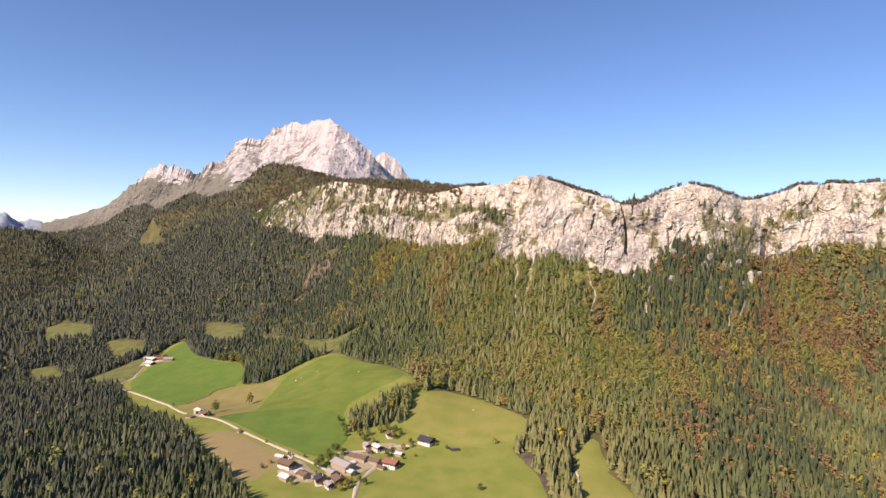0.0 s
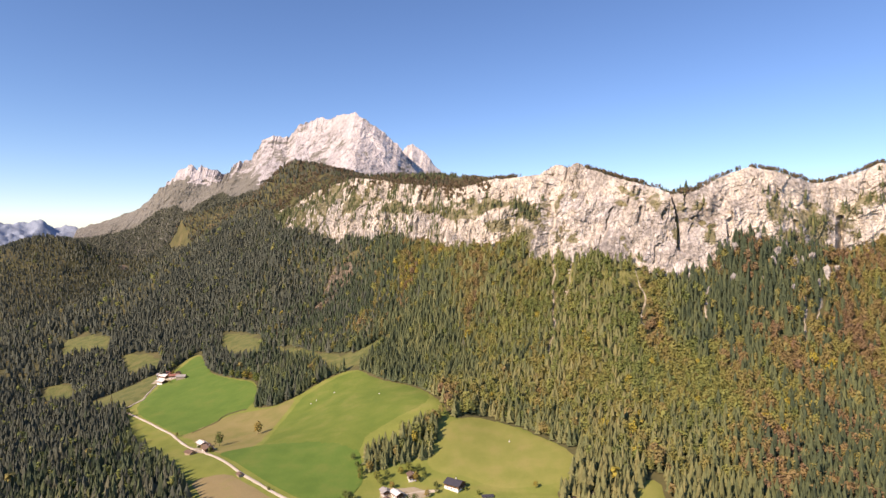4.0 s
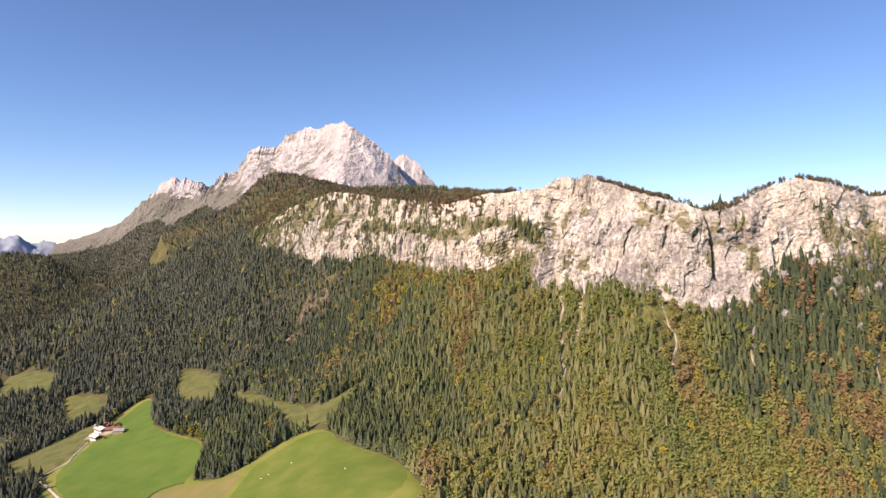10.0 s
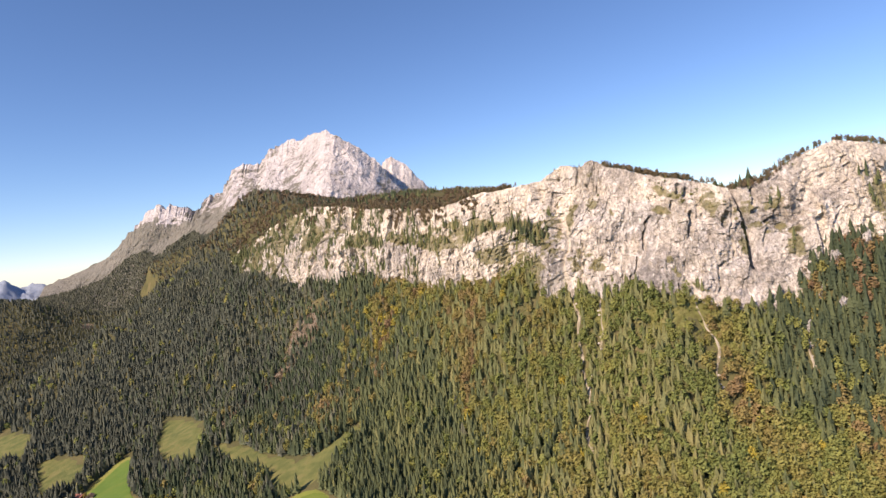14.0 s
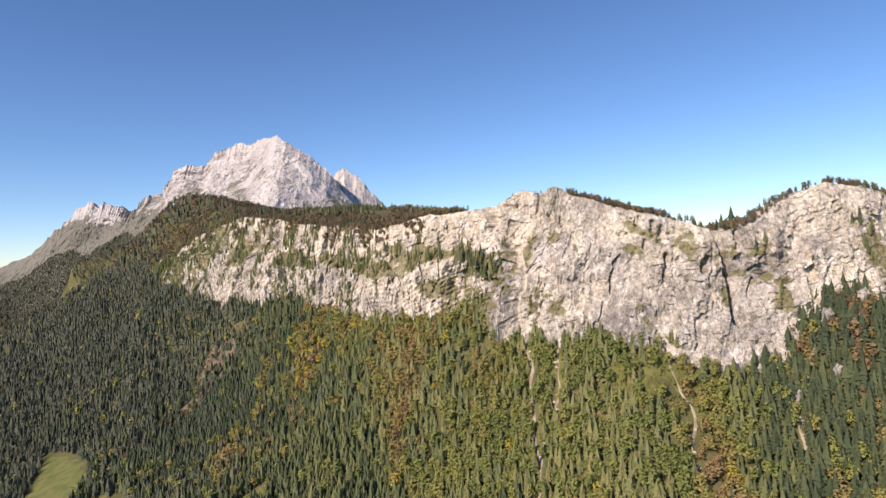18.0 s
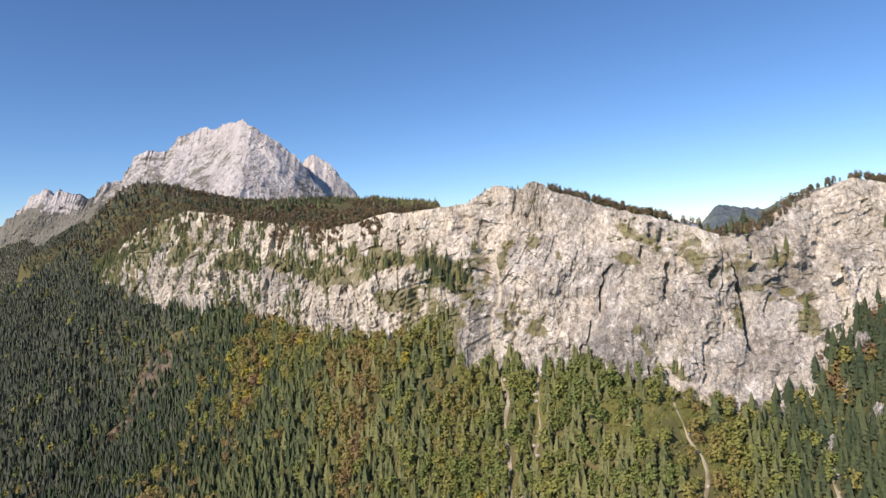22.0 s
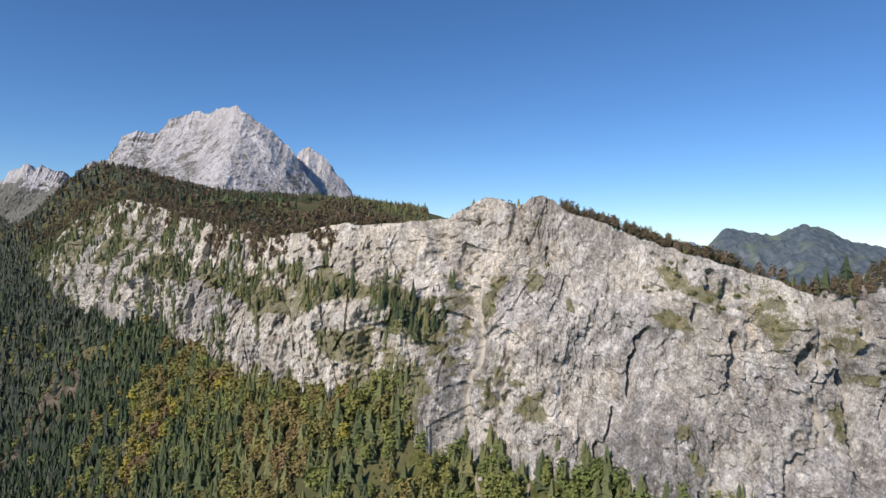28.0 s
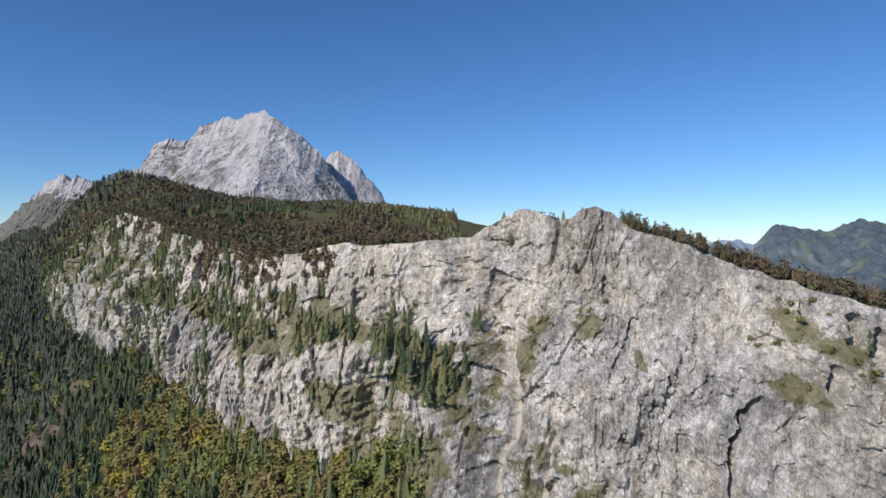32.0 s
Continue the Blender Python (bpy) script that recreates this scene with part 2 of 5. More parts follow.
# ---- the plan: foot and crest of the long rock wall, from its near end to its far end ----
FOOT = [(1000, 1135, 440), (764, 1165, 428), (679, 1176, 412), (623, 1172, 384), (560, 1152, 400), (500, 1136, 412), (450, 1132, 424), (425, 1130, 416), (405, 1122, 398),
        (370, 1106, 354), (328, 1106, 354), (290, 1118, 360), (258, 1134, 378), (226, 1167, 384), (178, 1209, 382), (147, 1232, 378), (130, 1243, 385), (112, 1254, 400),
        (94, 1268, 412), (50, 1304, 398), (-27, 1372, 390), (-90, 1442, 394), (-177, 1539, 414), (-284, 1666, 425), (-369, 1769, 385), (-490, 1891, 432), (-605, 2049, 420), (-690, 2170, 470)]
CREST = [(1020, 1190, 570), (785, 1210, 550), (712, 1219, 546), (655, 1222, 520), (600, 1215, 508), (520, 1192, 529), (475, 1180, 536), (430, 1182, 519), (382, 1168, 495),
         (348, 1162, 485), (328, 1164, 492), (275, 1188, 509), (243, 1216, 523), (216, 1238, 534), (196, 1252, 548), (176, 1266, 540), (156, 1280, 551), (130, 1300, 530),
         (91, 1332, 530), (51, 1361, 527), (-35, 1449, 516), (-92, 1512, 525), (-180, 1612, 538), (-250, 1700, 556), (-326, 1792, 566), (-450, 1930, 550), (-600, 2120, 508), (-720, 2230, 476)]
# how far the grassy shelf cuts into the wall at each of these places, and how cream the rock is
SHELF = [0.4, 0.5, 0.6, 0.5, 0.7, 0.5, 0.3, 0.5, 0.3, 0.2, 0.0, 0.0, 0.0, 0.0, 0.15, 0.3, 0.5, 0.8, 0.95, 1, 1, 1, 1, 0.8, 0.8, 0.6, 0.5, 0.5]
CREAM = [0.8, 0.8, 0.9, 0.9, 0.7, 1, 1, 0.9, 0.4, 0.3, 0.2, 0.3, 0.35, 0.3, 0.4, 0.5, 0.5, 0.7, 0.9, 1, 0.9, 0.8, 0.9, 0.9, 0.7, 0.6, 0.5, 0.5]
foot, crest = np.array(FOOT, float), np.array(CREST, float)
reach = np.concatenate([[0], np.cumsum(np.linalg.norm(np.diff(foot[:, :2], axis=0), axis=1))])


def along(line, s):
    return np.stack([np.interp(s, reach, line[:, k]) for k in range(line.shape[1])], -1)


def wall_place(x, y):
    """For points of the plan: the distance behind the wall's foot (in front: minus) and the place along it."""
    best, where = np.full(len(x), 1e9), np.zeros(len(x))
    side = np.zeros(len(x))
    for i in range(len(foot) - 1):
        a, b = foot[i, :2], foot[i + 1, :2]
        d = b - a
        k = np.clip(((x - a[0]) * d[0] + (y - a[1]) * d[1]) / (d @ d), 0, 1)
        px, py = x - a[0] - k * d[0], y - a[1] - k * d[1]
        dist = np.hypot(px, py)
        m = dist < best
        best[m] = dist[m]
        where[m] = reach[i] + k[m] * (reach[i + 1] - reach[i])
        side[m] = np.sign(-(d[0] * (y[m] - a[1]) - d[1] * (x[m] - a[0])))
    return best * side, where


# spot heights of the land in front of the wall and behind it
LOW = [(-308, 814, 148), (-43, 713, 140), (-299, 954, 132), (-621, 1294, 118), (-25, 911, 196), (-185, 1101, 188), (28, 885, 170), (-165, 1178, 212), (157, 786, 172), (343, 932, 208),
       (22, 1205, 252), (138, 1152, 290), (-107, 1367, 300), (-119, 1276, 262), (346, 1066, 290), (-296, 1613, 298), (-405, 1500, 215), (-590, 1600, 172), (-911, 1571, 112), (-858, 1366, 62),
       (-1191, 1812, 112), (600, 1010, 225), (650, 600, 130), (0, 200, 105), (-600, 600, 110), (-900, 2150, 340), (-1213, 2400, 278), (-1400, 2400, 175), (-1600, 2400, 70), (-1500, 1200, 60),
       (-1300, 2850, 230), (-1650, 3000, 70), (-1850, 3400, 150), (-2000, 2900, 70), (-2300, 3150, 190), (-2640, 3500, 318), (-2487, 3500, 372), (-2274, 3500, 322), (-2000, 3520, 215), (-2350, 3950, 150), (-2150, 4100, 255),
       (-2900, 3350, 300), (-2800, 3000, 170), (-1750, 3850, 350)]
HIGH = [(-763, 2560, 686), (-560, 2250, 612), (-128, 2631, 622), (-400, 3000, 636), (-400, 2450, 606), (-250, 2150, 578), (-600, 2750, 645), (-100, 2300, 588), (-900, 3300, 600), (150, 2100, 572), (300, 1330, 440), (600, 1400, 400), (210, 1420, 450), (90, 1560, 520),
        (1000, 1500, 380), (1800, 2600, 250), (-1330, 3700, 640), (-1750, 3800, 520), (0, 4200, 600), (1500, 4200, 300)]


def spline(spots):
    """A smooth sheet through spot heights (thin plate)."""
    p = np.array(spots, float)
    n = len(p)
    r2 = ((p[:, None, :2] - p[None, :, :2]) ** 2).sum(-1) / 1e6
    K = 0.5 * r2 * np.log(r2 + 1e-9) + np.eye(n) * 0.002
    P = np.column_stack([np.ones(n), p[:, 0] / 1000, p[:, 1] / 1000])
    A = np.block([[K, P], [P.T, np.zeros((3, 3))]])
    w = np.linalg.solve(A, np.concatenate([p[:, 2], np.zeros(3)]))

    def height(x, y):
        out = w[n] + w[n + 1] * x / 1000 + w[n + 2] * y / 1000
        for i in range(n):
            r = ((x - p[i, 0]) ** 2 + (y - p[i, 1]) ** 2) / 1e6
            out = out + w[i] * 0.5 * r * np.log(r + 1e-9)
        return out

    return height


# the land past the wall's far end, the same for both sheets
BEYOND = [(-780, 2300, 490), (-905, 2430, 470), (-1060, 2700, 440), (-1280, 3050, 385), (-1560, 3600, 420), (-1900, 4150, 400), (-2600, 5000, 290), (-3300, 5800, 250), (-1300, 5200, 650)]
low_land = spline(LOW + BEYOND + [FOOT[i] for i in (1, 3, 5, 7, 9, 11, 13, 15, 18, 20, 22, 23, 24, 25, 26, 27)])
high_land = spline(HIGH + BEYOND + [(x, y, z - 4) for x, y, z in (CREST[i] for i in (1, 3, 6, 9, 11, 14, 18, 20, 22, 24, 26, 27))])


def ground_height(x, y):
    x, y = np.asarray(x, float), np.asarray(y, float)
    s, w = wall_place(x, y)
    setback = np.linalg.norm(along(crest, w)[:, :2] - along(foot, w)[:, :2], axis=1)
    k = np.clip((s - 32) / np.maximum(setback - 20, 10), 0, 1)
    k = k * k * (3 - 2 * k)
    p = xyz(x, y)
    lo = np.clip(low_land(x, y), 20, 900)
    lo = lo + (0.8 + 5 * np.clip((lo - 225) / 100, 0, 1)) * fbm(p, 140, 3, 5)
    lo = lo + 15 * np.clip((lo - 190) / 90, 0, 1) * np.clip((-x - 120) / 250, 0, 1) * (ridged(xyz(x + 0.35 * y, y), np.array([150.0, 420.0, 1.0]), 2, 27) - 0.4)
    held = np.exp(-((s / 55.0) ** 2)) * (w > 1) * (w < reach[-1] - 1)
    lo = lo * (1 - held) + (along(foot, w)[:, 2] - 6 + 0.75 * np.minimum(s, 0) + 4 * vnoise(p, 30, 25)) * held
    hi = np.clip(high_land(x, y), 100, 900) + 6 * fbm(p, 160, 3, 9)
    z = lo * (1 - k) + hi * k
    far = np.clip((np.hypot(x, y) - 6000) / 900, 0, 1)
    return z * (1 - far) + 150 * far


# ---- the ground: one sheet, fine in the middle ----
def spread(lo, a, b, hi, fine, grow=1.16):
    mid = list(np.arange(a, b + fine, fine))
    left, right, d = [mid[0]], [mid[-1]], fine
    while left[-1] > lo:
        d *= grow
        left.append(left[-1] - d)
    d = fine
    while right[-1] < hi:
        d *= grow
        right.append(right[-1] + d)
    return np.array(left[:0:-1] + mid + right[1:])


gx = np.concatenate([spread(-16000, -3300, -900, -900, 30)[:-1], spread(-900, -900, 800, 16000, 9.5)])
gy = np.concatenate([spread(-3000, 450, 2300, 2300, 9.5), spread(2330, 2330, 4700, 16000, 30)])
GX, GY = [a.ravel() for a in np.meshgrid(gx, gy, indexing="ij")]
ground = new("ground", quick_mesh("ground", np.stack([GX, GY, ground_height(GX, GY)], -1), grid_faces(len(gx), len(gy)), True))
ground.data.materials.append(GROUND)
tagged(ground, "brown-green forest floor rising from the valley to the crags", "ground", kind="structure")


# ---- rock walls ----
def box_mean(a, half, axis=0):
    """A running mean along one axis."""
    half = max(1, int(half))
    pad = [(0, 0)] * a.ndim
    pad[axis] = (half + 1, half)
    c = np.cumsum(np.pad(a, pad, mode="edge"), axis=axis)
    n = 2 * half + 1
    lo = [slice(None)] * a.ndim
    hi = [slice(None)] * a.ndim
    lo[axis], hi[axis] = slice(0, -n), slice(n, None)
    return (c[tuple(hi)] - c[tuple(lo)]) / n


def near_path(S, V, path):
    path, best = np.array(path, float), np.full(S.shape, 1e9)
    for a, b in zip(path[:-1], path[1:]):
        d = b - a
        k = np.clip(((S - a[0]) * d[0] + (V - a[1]) * d[1]) / (d @ d), 0, 1)
        best = np.minimum(best, np.hypot(S - a[0] - k * d[0], V - a[1] - k * d[1]))
    return best


def facets(s, z, wide, tall, depth, tilt, seed, skew=0.0):
    """Broken rock planes: cells of a jittered net, each set in or out and tilted."""
    a, b = (s + skew * z) / wide, z / tall
    ia, ib = np.floor(a).astype(np.int64), np.floor(b).astype(np.int64)
    best, out = np.full(len(s), 1e9), np.zeros(len(s))
    zero = np.zeros_like(ia)
    for da in (-1, 0, 1):
        for db in (-1, 0, 1):
            ca, cb = ia + da, ib + db
            ja, jb = ca + 0.5 + 0.45 * lattice(ca, cb, zero, seed), cb + 0.5 + 0.45 * lattice(ca, cb, zero, seed + 1)
            d = (a - ja) ** 2 + (b - jb) ** 2
            m = d < best
            best[m] = d[m]
            plane = depth * lattice(ca, cb, zero, seed + 2) + tilt * ((a - ja) * wide * lattice(ca, cb, zero, seed + 3) + (b - jb) * tall * (lattice(ca, cb, zero, seed + 4) * 0.8 - 0.2))
            out[m] = plane[m]
    return out


def rock_wall(name, foot, crest, shelf, cream, step, rows, rough, material, label, category, cap=40.0, bury=25.0, seed=0, clefts=(), runs=(), turfs=(), clean=(), grassy=0.0, jag=3.0, sharp=1.0, pillow=1.0, grain=1.0, needles=0.0, alp=None, woody=0.0, near=None):
    """A rough rock face between a foot line and a crest line, with a shelf part of the way up. Clefts, gravel runs and turf patches lie at
    (metres along, height of 150). Returns the object and its points as a grid."""
    run = np.concatenate([[0], np.cumsum(np.linalg.norm(np.diff(foot[:, :2], axis=0), axis=1))])
    s = np.arange(0, run[-1], step)
    if near:
        s = np.concatenate([np.arange(0, near[0], step), np.arange(near[0], near[1], near[2]), np.arange(near[1], run[-1], step)])
    get = lambda line: np.stack([np.interp(s, run, line[:, k]) for k in range(line.shape[1])], -1)
    F, C = get(foot), get(crest)
    sh, cr = np.interp(s, run, shelf), np.interp(s, run, cream)
    F[:, :2], C[:, :2] = box_mean(F[:, :2], 12 / step), box_mean(C[:, :2], 12 / step)
    out = F[:, :2] - C[:, :2]
    out /= np.linalg.norm(out, axis=1)[:, None]
    out = box_mean(out, 60 * min(rough, 2) / step)
    out /= np.linalg.norm(out, axis=1)[:, None]
    v = np.linspace(0, 1, rows)
    S, V = np.meshgrid(s, v * 150, indexing="ij")
    wander = vnoise(xyz(s, 0.0), 70 * rough, seed + 3) * 0.09 + vnoise(xyz(s, 0.0), 25 * rough, seed + 4) * 0.05
    mid = (0.42 + wander)[:, None]
    f = v[None, :]
    k = np.clip((f - (mid - 0.06)) / 0.30, 0, 1)
    stepped = 0.14 * np.clip(f / mid, 0, 1) + 0.66 * (k * k * (3 - 2 * k)) + 0.20 * np.clip((f - mid - 0.18) / (0.82 - mid), 0, 1)
    h = (f ** 0.85) * (1 - sh[:, None]) + stepped * sh[:, None]
    P = np.zeros((len(s), rows + 3, 3))
    body = P[:, 1:-2]
    body[:, :, :2] = F[:, None, :2] * (1 - h[:, :, None]) + C[:, None, :2] * h[:, :, None]
    body[:, :, 2] = F[:, 2:3] * (1 - f) + C[:, 2:3] * f
    P[:, 0] = P[:, 1]
    P[:, 0, :2] += out * 4
    P[:, 0, 2] -= bury
    P[:, -2:] = P[:, -3:-2]
    P[:, -2, :2] -= out * cap * 0.4
    P[:, -1, :2] -= out * cap
    P[:, -1, 2] -= cap * 0.3
    q = P.reshape(-1, 3)
    shape = (len(s), rows + 3)
    broken = 0.62 + 0.7 * np.repeat(sh, rows + 3)
    sq = np.repeat(s, rows + 3) + 5 * rough * vnoise(q, 30 * rough, seed + 7)
    zq = q[:, 2] + 4 * rough * vnoise(q, 26 * rough, seed + 8)
    big = ridged(q, np.array([75, 75, 190]) * rough, 2, seed + 1) * 8 + fbm(q, np.array([38, 38, 30]) * rough, 2, seed + 5) * 3.5 * pillow
    flute = rough if rough == 1 else rough * 1.6
    rib = ridged(q, np.array([30, 30, 110 * flute / rough]) * rough, 2, seed + 11) * 3.5 * sharp * broken + ridged(q, np.array([10, 10, 50]) * rough, 2, seed + 14) * 1.5 * sharp * broken
    rib = rib + (facets(sq, zq, 28 * rough, 50 * rough, 2.4, 0.24, seed + 100, 0.25) * (0.22 + 0.6 * np.repeat(sh, rows + 3)) + facets(sq, zq, 10 * rough, 19 * rough, 1.2, 0.34, seed + 120, -0.3) * (0.42 + 0.5 * np.repeat(sh, rows + 3))) * grain
    rib = rib + facets(sq, zq, 4.6 * rough, 6.5 * rough, 0.6, 0.38, seed + 140, 0.4) * grain
    rib = rib + facets(sq, zq, 2.2 * rough, 3.4 * rough, 0.22, 0.3, seed + 160, -0.5) * grain
    fine = fbm(q, np.array([6, 6, 6]) * rough, 3, seed + 21, 0.6) * 0.8 * grain
    slab = np.abs(vnoise(q, np.array([40, 40, 16]) * rough, seed + 31)) * 4 * pillow
    bed = q[:, 2] + 0.30 * np.repeat(s, rows + 3) + 9 * rough * vnoise(q, 60 * rough, seed + 51)
    strata = (np.abs((bed / (6.0 * rough)) % 1.0 - 0.5) - 0.25) * 2.6 * np.repeat(sh, rows + 3)
    coarse = ((big + slab) * rough).reshape(shape)
    disp = coarse + ((rib + fine + strata) * rough).reshape(shape)
    fade = np.ones(rows + 3)
    fade[1:-2] = 1 - np.clip((v - 0.8) / 0.2, 0, 1) * 0.5
    fade[-2:] = (0.35, 0.1)
    disp *= fade
    for path, width, depth in clefts:
        disp[:, 1:-2] -= depth * np.clip(1.3 - near_path(S + 1.5 * vnoise(xyz(S.ravel(), V.ravel()), 9, 5).reshape(S.shape), V, path) / width, 0, 1) ** 0.7
    gravel = np.zeros(shape)
    for path, width in runs:
        near = np.clip(1.4 - near_path(S + 4.0 * vnoise(xyz(S.ravel(), V.ravel()), 18, 8).reshape(S.shape), V, path) / width, 0, 1)
        gravel[:, 1:-2] = np.maximum(gravel[:, 1:-2], near)
        disp[:, 1:-2] -= 4.0 * near
    # turf where the rock lies back
    back = np.zeros(shape)
    lean = box_mean(np.gradient(h, axis=1) * np.linalg.norm(C[:, :2] - F[:, :2], axis=1)[:, None] - np.gradient(coarse[:, 1:-2], axis=1) * 0.6, 2, 1)
    rise = (C[:, 2:3] - F[:, 2:3]) / (rows - 1)
    back[:, 1:-2] = lean / np.hypot(lean, rise)
    back[:, -2:] = 0.9
    turf = np.clip((back - 0.62 + grassy) * 1.6 + 0.25 * fbm(q, 30 * rough, 3, seed + 61).reshape(shape), -0.3, 1)
    patchy = fbm(q, np.array([16, 16, 11]) * rough, 4, seed + 71, 0.6).reshape(shape)[:, 1:-2]
    turf[:, 1:-2] += 0.22 * patchy
    for a, b, ra, rb in turfs:
        turf[:, 1:-2] = np.maximum(turf[:, 1:-2], 0.95 - 0.5 * np.hypot((S - a) / ra, (V - b) / rb) + 0.55 * patchy)
    turf[:, 1:-2] += 0.42 * np.clip(sh[:, None] * 1.4 - 0.3, 0, 1) * np.exp(-(((f - mid - 0.10) / 0.15) ** 2))
    turf[:, 1:-2] += 0.6 * np.clip(sh[:, None], 0, 1) * np.clip(fbm(q, 55 * rough, 2, seed + 81).reshape(shape)[:, 1:-2] * 1.6, 0, 1) * np.clip(1 - f / 0.4, 0, 1) ** 0.5
    if woody:
        drift = fbm(q, np.array([34, 34, 60]), 3, seed + 85, 0.6).reshape(shape)[:, 1:-2]
        turf[:, 1:-2] += woody * np.clip((s - 1120) / 150, 0, 1)[:, None] * np.clip(drift * 1.5 + 0.1, -0.3, 0.9)
        turf[:, 1:-2] += woody * np.clip((610 - s) / 60, 0, 1)[:, None] * np.clip(drift * 1.5 + 0.1, -0.3, 0.9)
    for a, b, ra, rb in clean:
        away = np.hypot((S - a) / ra, (V - b) / rb)
        turf[:, 1:-2] = np.where(away < 1.6, np.minimum(turf[:, 1:-2], np.maximum(-0.2 + 0.45 * np.clip(away - 0.4, 0, 9) + 0.35 * patchy, -0.3)), turf[:, 1:-2])
    for a, b, ra, rb in (turfs[:23] if clean else ()):
        turf[:, 1:-2] = np.maximum(turf[:, 1:-2], 0.95 - 0.5 * np.hypot((S - a) / ra, (V - b) / rb) ** 1.5 + 0.55 * patchy)
    if alp:
        line = np.interp(body[:, :, 0], *alp) + 60 * patchy
        turf[:, 1:-2] = np.maximum(turf[:, 1:-2], np.clip((line - body[:, :, 2]) / 40, -0.3, 1))
    turf = np.where(gravel > 0.3, -0.3, turf)
    P[:, :, :2] += out[:, None, :] * disp[:, :, None]
    if needles:
        spike = (1 - 2 * np.abs(vnoise(xyz(s, 7.0), 42, seed + 43))) + 0.7 * (1 - 2 * np.abs(vnoise(xyz(s, 3.0), 19, seed + 44)))
        P[:, 1:, 2] += needles * (np.interp(C[:, 0], (-2600, -2480, -1700, -1350, -800, -600), (0.05, 1.0, 1.0, 0.9, 0.35, 0.3)) * spike)[:, None] * np.concatenate([v, [1, 1]])[None, :] ** 5
    P[:, -3:, 2] += jag * rough * (fbm(q, 22 * rough, 4, seed + 41).reshape(len(s), -1)[:, -3:])
    me = quick_mesh(name, P.reshape(-1, 3), grid_faces(len(s), rows + 3))
    hue = np.ones((len(s), rows + 3))
    hue[:, 1:-2] = 0.42 + 0.6 * f * sh[:, None] + (0.35 + 0.9 * np.clip((f - 0.5) / 0.35, 0, 1)) * (1 - sh[:, None])
    tint(me, np.clip(cr[:, None] * hue, 0, 1).ravel())
    for key, values in (("turf", turf), ("gravel", gravel)):
        me.attributes.new(key, "FLOAT", "POINT").data.foreach_set("value", values.astype(np.float32).ravel())
    ob = new(name, me)
    me.materials.append(material)
    tagged(ob, label, category, kind="structure")
    return ob, P, s, turf


CLEFTS = [(((766, 88), (774, 78), (778, 68), (784, 58), (790, 45)), 2.4, 15), (((802, 32), (806, 22), (812, 14)), 1.8, 8), (((816, 10), (819, 3)), 2.2, 8), (((735, 116), (738, 106)), 2.2, 10), (((718, 107), (721, 94), (726, 80)), 2.4, 10),
          (((632, 146), (641, 130)), 3.0, 10), (((664, 146), (658, 114), (652, 92), (657, 70), (662, 48)), 7.0, 32), (((642, 120), (628, 92), (616, 70), (604, 48)), 3.6, 9), (((688, 114), (690, 97)), 3.0, 11), (((622, 104), (632, 88), (640, 76)), 2.6, 11), (((698, 50), (708, 37), (705, 28), (713, 13)), 1.7, 6),
          (((822, 90), (798, 73)), 1.3, 4), (((886, 124), (882, 117)), 1.8, 6), (((734, 141), (738, 131)), 2.0, 6), (((748, 141), (748, 135)), 2.0, 6), (((722, 142), (726, 130)), 2.2, 7), (((716, 139), (718, 128)), 2.2, 7),
          (((952, 150), (946, 118), (938, 100), (924, 76)), 6.0, 12), (((384, 70), (383, 38), (381, 8)), 6.5, 26), (((905, 150), (907, 126)), 1.6, 5), (((1290, 60), (1296, 20)), 3, 7),
          (((1408, 70), (1400, 40)), 4, 9), (((1650, 80), (1640, 30)), 5, 9), (((1700, 110), (1696, 60)), 6, 11), (((1880, 110), (1870, 40)), 6, 10), (((1950, 120), (1962, 50)), 6, 10), (((585, 44), (588, 4)), 5, 9), (((473, 50), (470, 10)), 4, 10), (((300, 60), (306, 18)), 4, 8)]
crack_rng = np.random.default_rng(31)
for k in range(70):
    a, b = crack_rng.uniform(880, 1600) if k < 50 else crack_rng.uniform(100, 620), crack_rng.uniform(8, 138)
    lean, long = crack_rng.normal(-0.25, 0.5), crack_rng.uniform(8, 34)
    path = [(a + lean * long * f + crack_rng.normal(0, 1.6), b - long * f) for f in (0, 0.33, 0.66, 1)]
    CLEFTS.append((tuple(path), crack_rng.uniform(0.9, 1.7), crack_rng.uniform(2, 5)))
for k in range(34):
    a, b = crack_rng.uniform(630, 930), crack_rng.uniform(6, 128)
    lean, long = crack_rng.normal(-0.3, 0.7), crack_rng.uniform(6, 26)
    path = [(a + lean * long * f + crack_rng.normal(0, 1.2), b - long * f) for f in (0, 0.33, 0.66, 1)]
    CLEFTS.append((tuple(path), crack_rng.uniform(0.8, 1.2), crack_rng.uniform(0.8, 2.2)))
RUNS = [(((930, 110), (922, 92), (914, 76), (912, 49), (914, 27), (912, -4)), 2.4), (((884, 52), (892, 24), (898, -4)), 1.3), (((746, 12), (738, -6)), 5.0), (((676, 130), (684, 90), (690, 60)), 1.6)]
